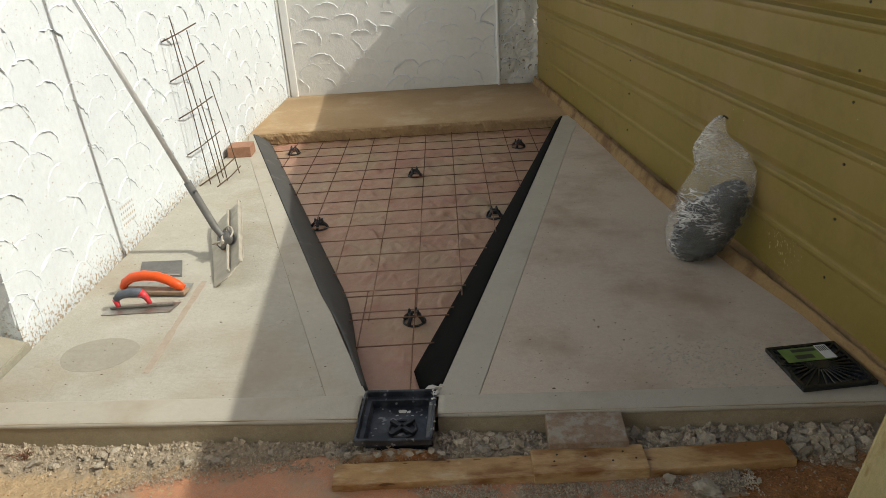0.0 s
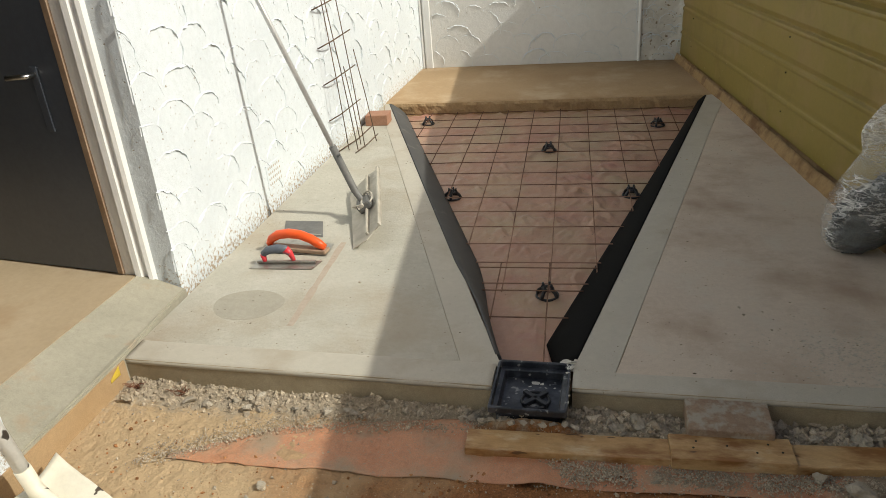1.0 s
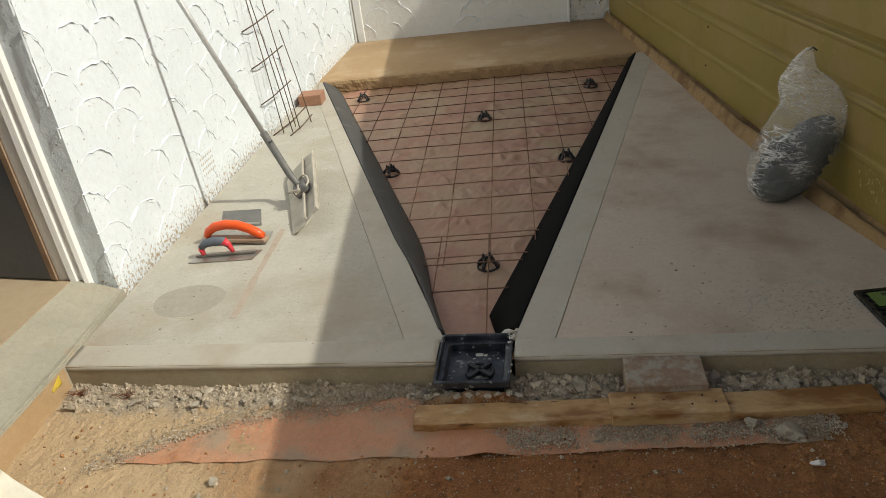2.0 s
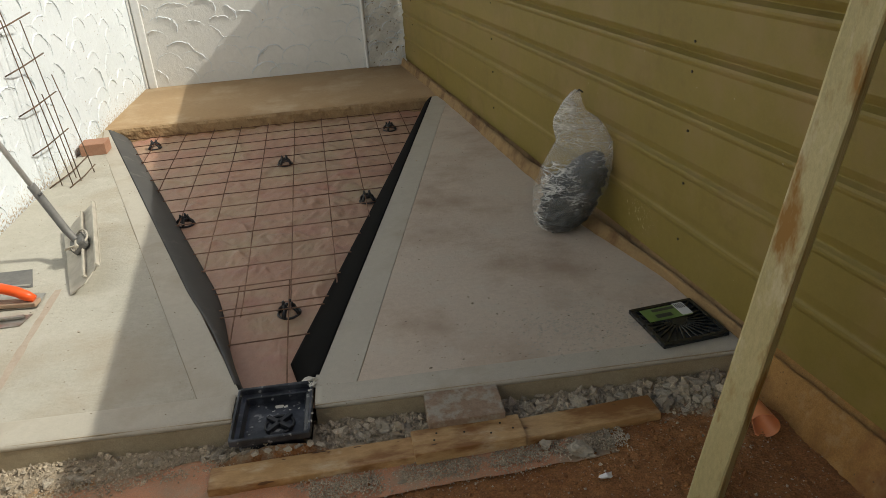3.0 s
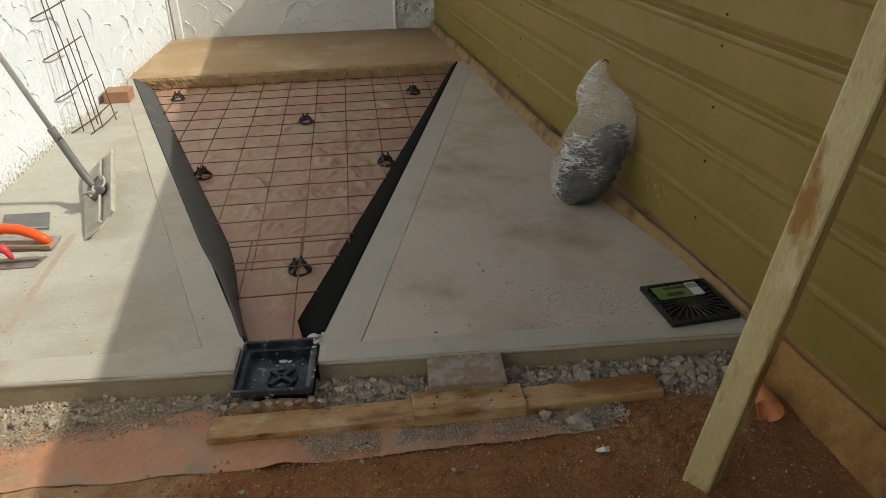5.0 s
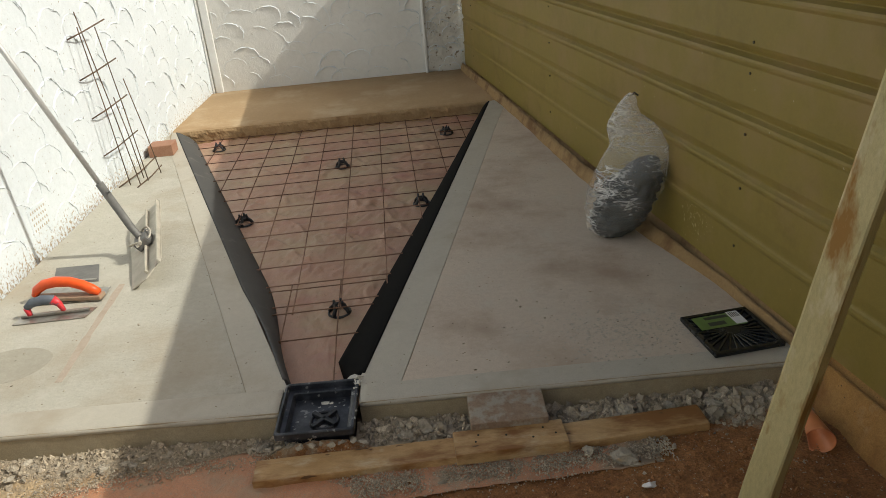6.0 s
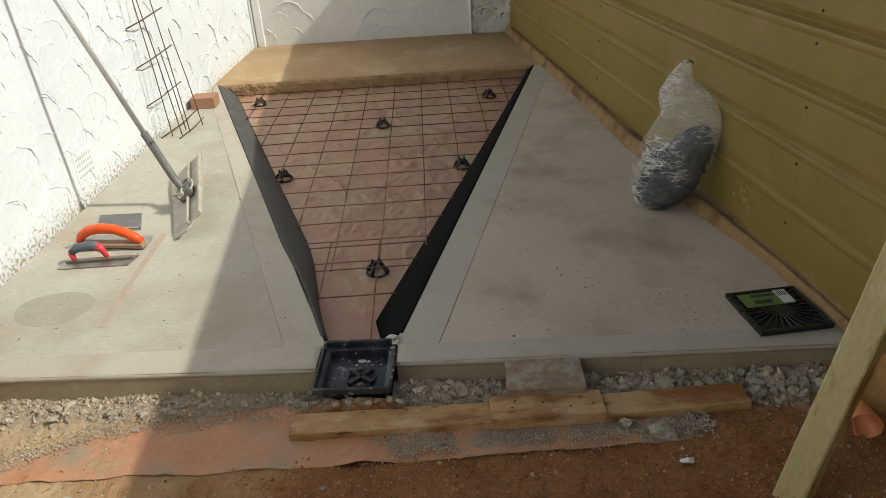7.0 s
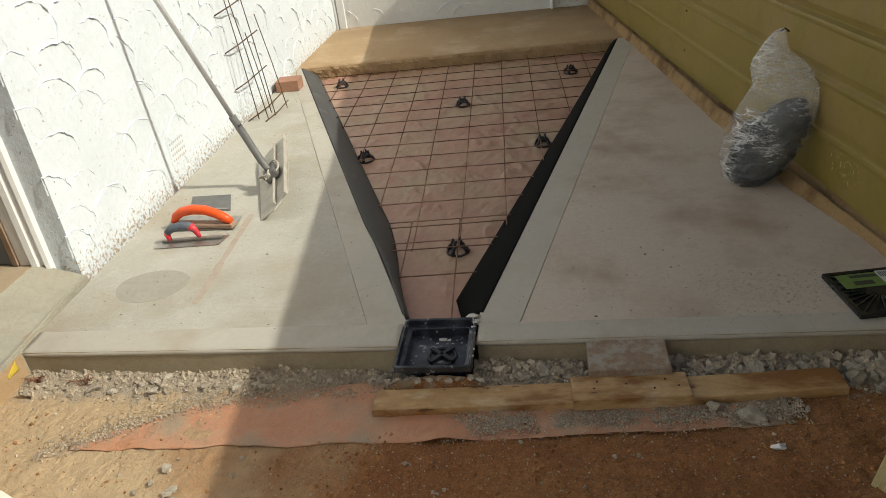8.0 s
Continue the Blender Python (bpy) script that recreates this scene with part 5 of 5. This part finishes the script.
def film_strip():
    """Orange building film that sticks out from under the slab."""
    def back_y(x):
        if x < -0.79:
            return -0.399 + (x + 1.123) / 0.333 * 0.185
        if x < -0.23:
            return -0.214 + (x + 0.79) / 0.56 * 0.110
        return -0.104 - 0.115 * min(1, (x + 0.23) / 0.43) + 0.06 * max(0.0, x - 0.2)

    def fn(u, v):
        x = -1.123 + 2.154 * u
        y0 = -0.420 + 0.035 * max(0, min(1, (x + 1.123) / 1.1)) + 0.066 * max(0, x) + 0.010 * fbm(x * 6, 3)
        y = y0 + (back_y(x) - y0) * v
        lip = max(0.0, 1 - v * 5)
        bulge = 0.019 * math.exp(-((x - 0.05) / 0.06) ** 2) * max(0, 1 - v * 1.6)
        return (x, y, earth_z(x, y) * 0.35 + EARTH * 0.65 + 0.0045 + 0.005 * fbm(x * 9, y * 9, 4) + 0.003 * lip * max(0, fbm(x * 5, 9)) + bulge)
    solid("plastic_film", sheet(fn, 150, 22, 0.0012), M_ORANGE, "dusty orange plastic film sticking out over the earth", "plastic film")

    def curl(u, v):
        a = -0.6 + 4.9 * v
        r = 0.036 * (0.45 + 0.75 * u)
        c = Vector((1.504, -0.188, EARTH + 0.036)) + Vector((-0.029, -0.141, 0.005)) * u
        side = Vector((0.94, -0.33, 0))
        return c + side * (r * math.sin(a)) + Vector((0, 0, -r * math.cos(a)))
    solid("plastic_film", sheet(curl, 14, 26, 0.0012), M_CURL, "curled corner of orange plastic film by the plinth", "plastic film")


film_strip()


def shovel():
    t = thing("shovel", (-1.20, -0.68, EARTH), "cream painted square shovel with chipped white shaft against the wall", "shovel")
    back_l, back_r = Vector((-1.405, -0.530, -0.045)), Vector((-1.425, -0.775, -0.040))
    ax = Vector((0.372, -0.150, -0.040))

    def fn(u, v):
        p = back_l + (back_r - back_l) * u + ax * v
        rise = 0.030 * (2 * u - 1) ** 2 * (1 - 0.6 * v) + 0.012 * max(0.0, 0.15 - v) / 0.15
        return p + Vector((0.010 * fbm(u * 4, 2) * (v > 0.9), 0, rise + 0.003 * fbm(u * 3, v * 3)))
    part("blade", sheet(fn, 22, 22, 0.003), M_SHOVEL, t)
    s0, s1, s2 = Vector((-1.235, -0.715, -0.048)), Vector((-1.362, -0.676, -0.010)), Vector((-1.484, -0.755, 0.930))
    mid = s1 + (s2 - s1) * 0.09
    part("socket", tube([s0, (s0 + s1) / 2 + Vector((0, 0, 0.004)), s1, mid], [0.008, 0.020, 0.025, 0.024], 12), M_SHOVEL, t)
    part("shaft", tube([mid - (s2 - s1) * 0.02, (s1 + s2) / 2, s2], 0.021, 12), M_SHAFT, t)


shovel()


def chunks():
    rnd = random.Random(21)
    big = [(0.959, -0.414, 0.024, "white"), (0.924, -0.295, 0.041, ""), (0.822, -0.252, 0.026, ""), (0.380, -0.319, 0.019, ""), (0.337, -0.071, 0.041, ""), (0.387, -0.085, 0.031, ""),
           (0.273, -0.106, 0.034, ""), (0.978, -0.075, 0.036, ""), (1.266, -0.075, 0.036, ""), (1.330, -0.100, 0.041, ""), (1.372, -0.055, 0.041, ""), (1.292, -0.044, 0.029, ""), (1.407, -0.094, 0.026, ""), (1.258, -0.106, 0.022, ""), (1.348, -0.147, 0.022, ""), (1.302, -0.168, 0.017, ""), (1.250, -0.136, 0.034, ""), (1.375, -0.168, 0.031, ""),
           (1.122, -0.075, 0.030, ""), (0.858, -0.084, 0.026, ""), (-1.203, -0.120, 0.031, ""), (-1.141, -0.127, 0.022, ""), (-0.751, -0.499, 0.022, ""), (-0.781, -0.545, 0.016, ""), (-0.704, -0.582, 0.026, ""),
           (-0.817, -0.579, 0.017, ""), (-0.684, -0.612, 0.019, ""), (1.073, -0.265, 0.016, ""), (1.022, -0.245, 0.019, ""), (-1.413, -0.161, 0.036, "")]
    big += [(-0.148 + 0.033 * k, -0.165 + 0.006 * (k % 3), 0.014 + 0.004 * (k * 7 % 5) / 4, "") for k in range(10)]
    big += [(rnd.uniform(-1.15, -0.18), rnd.uniform(-0.150, -0.055), rnd.uniform(0.011, 0.023), "") for _ in range(34)]
    big += [(rnd.uniform(0.17, 1.46), rnd.uniform(-0.125, -0.055), rnd.uniform(0.012, 0.024), "") for _ in range(24)]
    for k, (x, y, s, kind) in enumerate(big):
        z = (-0.048 if abs(x) < 0.165 and y > -0.18 else earth_z(x, y)) + s * 0.30 + (0.014 if -0.26 < y < -0.14 and s > 0.02 else 0.002)
        if kind:
            solid("white_stone", rock((x, y, z), s, 100 + k, 0.8, 2), M_WHITE, "small clean white stone on the red earth", "stone")
        else:
            solid("concrete_chunk", crust((x, y, z), s, 100 + k, rnd.uniform(0.35, 0.6)), M_CHUNK, "broken lump of pale concrete in the rubble", "rubble", group="broken concrete")


chunks()


def gravel():
    """Crushed rubble packed along the slab and thinning over the earth."""
    r = random.Random(3)
    verts, faces = [], []
    octa = [Vector(p) for p in ((1, 0, 0), (-1, 0, 0), (0, 1, 0), (0, -1, 0), (0, 0, 1), (0, 0, -1), (0.6, 0.6, 0.5), (-0.6, 0.5, 0.6))]
    tri = ((0, 6, 4), (6, 2, 4), (0, 2, 6), (2, 7, 4), (7, 1, 4), (2, 1, 7), (1, 3, 4), (3, 0, 4), (2, 0, 5), (1, 2, 5), (3, 1, 5), (0, 3, 5))

    def stone(x, y, s, lift=0.0):
        z = earth_z(x, y) + s * 0.25 + lift
        turn = Euler((r.uniform(0, 6), r.uniform(0, 6), r.uniform(0, 6))).to_matrix()
        base = len(verts)
        sc = Vector((r.uniform(0.7, 1.3), r.uniform(0.7, 1.2), r.uniform(0.5, 0.9)))
        for p in octa:
            q = turn @ Vector((p.x * sc.x, p.y * sc.y, p.z * sc.z)) * (s * r.uniform(0.8, 1.15))
            verts.append((x + q.x, y + q.y, max(z + q.z, -0.2)))
        faces.extend(tuple(base + i for i in f) for f in tri)
    for _ in range(11500):
        x = r.uniform(-1.52, 1.50)
        d = abs(r.gauss(0, 0.074))
        y = front(x) + 0.014 - d
        if -0.132 < x < 0.132 and y > -0.160:
            continue
        if x < 0.12 and r.random() < 0.15:
            continue
        if -0.19 < x < 1.21 and -0.29 + 0.06 * x < y < -0.15 + 0.06 * x and r.random() < 0.9:
            continue
        coarse = 1.5 if x > 0.12 else 1.0
        if x > 0.78:
            coarse = 1.8
        stone(x, y, min(0.015, r.lognormvariate(-5.85, 0.62)) * coarse)
    for _ in range(5600):
        x = r.uniform(0.04, 1.07)
        y = r.gauss(-0.322, 0.028) + 0.065 * x
        stone(x, y, r.uniform(0.0016, 0.0046), 0.007)
    for _ in range(3600):
        x = r.uniform(-1.21, 0.0)
        rim = -0.399 + (x + 1.123) / 0.333 * 0.185 if x < -0.79 else -0.214 + (x + 0.79) / 0.79 * 0.11
        stone(x, rim + abs(r.gauss(0, 0.054)) - 0.022 - 0.036 * r.random() ** 3, r.uniform(0.0012, 0.0041), 0.008)
    for _ in range(1500):
        x, y = r.uniform(-1.5, 1.5), r.uniform(-1.1, -0.27)
        stone(x, y, min(0.012, r.lognormvariate(-6.0, 0.55)))
    def emit(name, material, label, category):
        me = bpy.data.meshes.new(name)
        me.from_pydata(verts, [], faces)
        me.materials.append(material)
        tagged(new(name, me), label, category, kind="stuff")
    emit("gravel", M_GRAVEL, "loose crushed concrete rubble and grit along the slab", "gravel")
    verts.clear()
    faces.clear()
    for _ in range(9000):
        x, y = r.uniform(-1.5, 1.52), r.uniform(-1.15, -0.24)
        if (-1.1 < x < 0.75 and y > -0.37) or (x < -0.30 and r.random() < 0.85):
            continue
        stone(x, y, min(0.013, r.lognormvariate(-5.82, 0.5)))
    emit("soil_crumbs", M_CLOD, "loose crumbs of red-brown earth", "soil")


gravel()


def flecks():
    """Crumbs and leaf bits on the slab."""
    r = random.Random(9)
    verts, faces = [], []
    for _ in range(900):
        x, y = r.uniform(-1.5, 1.45), r.uniform(0.0, 2.9)
        if y < front(x) + 0.05 or edge_l(y) - 0.03 < x < edge_r(y) + 0.03 or x > wall_e(y) - 0.12:
            continue
        s = r.uniform(0.0014, 0.0044) if r.random() < 0.97 else r.uniform(0.004, 0.008)
        a = r.uniform(0, 6.28)
        base = len(verts)
        for k in range(5):
            t = a + k * math.tau / 5
            verts.append((x + s * math.cos(t) * r.uniform(0.6, 1.3), y + s * 0.6 * math.sin(t) * r.uniform(0.6, 1.3), 0.0012))
        verts.append((x, y, 0.0012 + s * 0.45))
        faces += [(base + k, base + (k + 1) % 5, base + 5) for k in range(5)]
    me = bpy.data.meshes.new("debris")
    me.from_pydata(verts, [], faces)
    me.materials.append(M_FLECK)
    tagged(new("debris", me), "small crumbs and dry leaf bits on the concrete", "debris", kind="stuff")


def slab_marks():
    """Pale mortar crumbs, and an old form line scored across the left pour."""
    r = random.Random(31)
    for k in range(26):
        x, y = (r.gauss(0.77, 0.12), r.gauss(0.40, 0.18)) if k < 18 else (r.uniform(-1.3, -0.75), r.uniform(0.12, 0.9))
        if y < front(x) + 0.06:
            continue
        s = r.uniform(0.0036, 0.009)
        solid("mortar_crumb", rock((x, y, s * 0.25), s, 300 + k, 0.45), M_CHUNK, "pale mortar crumb on the concrete", "crumb", group="mortar crumbs")
    rows = []
    for i in range(41):
        f = i / 40
        x, y = LINE_A[0] + (LINE_B[0] - LINE_A[0]) * f, LINE_A[1] + (LINE_B[1] - LINE_A[1]) * f
        w = 0.015 + 0.007 * fbm(f * 5, 2)
        o = 0.0025 * fbm(f * 6, 5)
        rows.append([(x - w + o, y, 0.0001), (x + w + o, y, 0.0001), (x + w + o, y, 0.0006), (x - w + o, y, 0.0006)])
    solid("smear_mark", loft(rows, smooth=False), M_SCORE, "brown smear rubbed into the pale concrete", "smear")


def spatter():
    """Dried mortar splashes near the grate."""
    r = random.Random(44)
    verts, faces = [], []
    for _ in range(700):
        x, y = r.gauss(1.07, 0.15), r.gauss(0.25, 0.10)
        if y < front(x) + 0.05 or x > 1.5:
            continue
        s, a, base = r.uniform(0.0012, 0.0042), r.uniform(0, 6.28), len(verts)
        for k in range(6):
            t = a + k * math.tau / 6
            verts.append((x + s * 1.5 * math.cos(t) * r.uniform(0.6, 1.3), y + s * math.sin(t) * r.uniform(0.6, 1.3), 0.0006))
        verts.append((x, y, 0.0008 + s * 0.6))
        faces += [(base + k, base + (k + 1) % 6, base + 6) for k in range(6)]
    me = bpy.data.meshes.new("mortar_spatter")
    me.from_pydata(verts, [], faces)
    me.materials.append(M_EDGE)
    tagged(new("mortar_spatter", me), "dried mortar spatter on the concrete beside the grate", "spatter", kind="stuff")


flecks()
spatter()
slab_marks()


def weeds():
    for n, (x, y, s, seed) in enumerate(((-1.444, -0.078, 0.06, 1), (-1.265, -0.078, 0.055, 2))):
        r = random.Random(seed)
        bm = bmesh.new()
        for _ in range(46):
            a, l = r.uniform(0, 6.28), s * r.uniform(0.4, 1.1)
            p = Vector((x + r.gauss(0, 0.014), y + r.gauss(0, 0.008), earth_z(x, -0.08) - 0.004))
            q = p + Vector((math.cos(a) * l * 0.7, math.sin(a) * l * 0.35 - 0.01, l * r.uniform(0.3, 0.8)))
            tube([p, (p + q) / 2 + Vector((0, 0, l * 0.15)), q], [0.0014, 0.0012, 0.0005], 3, bm=bm)
        solid("weed", bm, M_WEED, "dry reddish weed tuft at the slab corner", "weed", group="weeds")


weeds()


def paint_mark():
    def fn(u, v):
        y = -0.135 + 0.055 * u
        return (-1.4945 + 0.0006 * fbm(u * 4, v * 4), y, -0.036 + 0.026 * v * (0.5 + u))
    solid("paint_mark", sheet(fn, 8, 5, 0.001), M_YELLOW, "yellow paint mark on the sill face", "paint mark")


paint_mark()
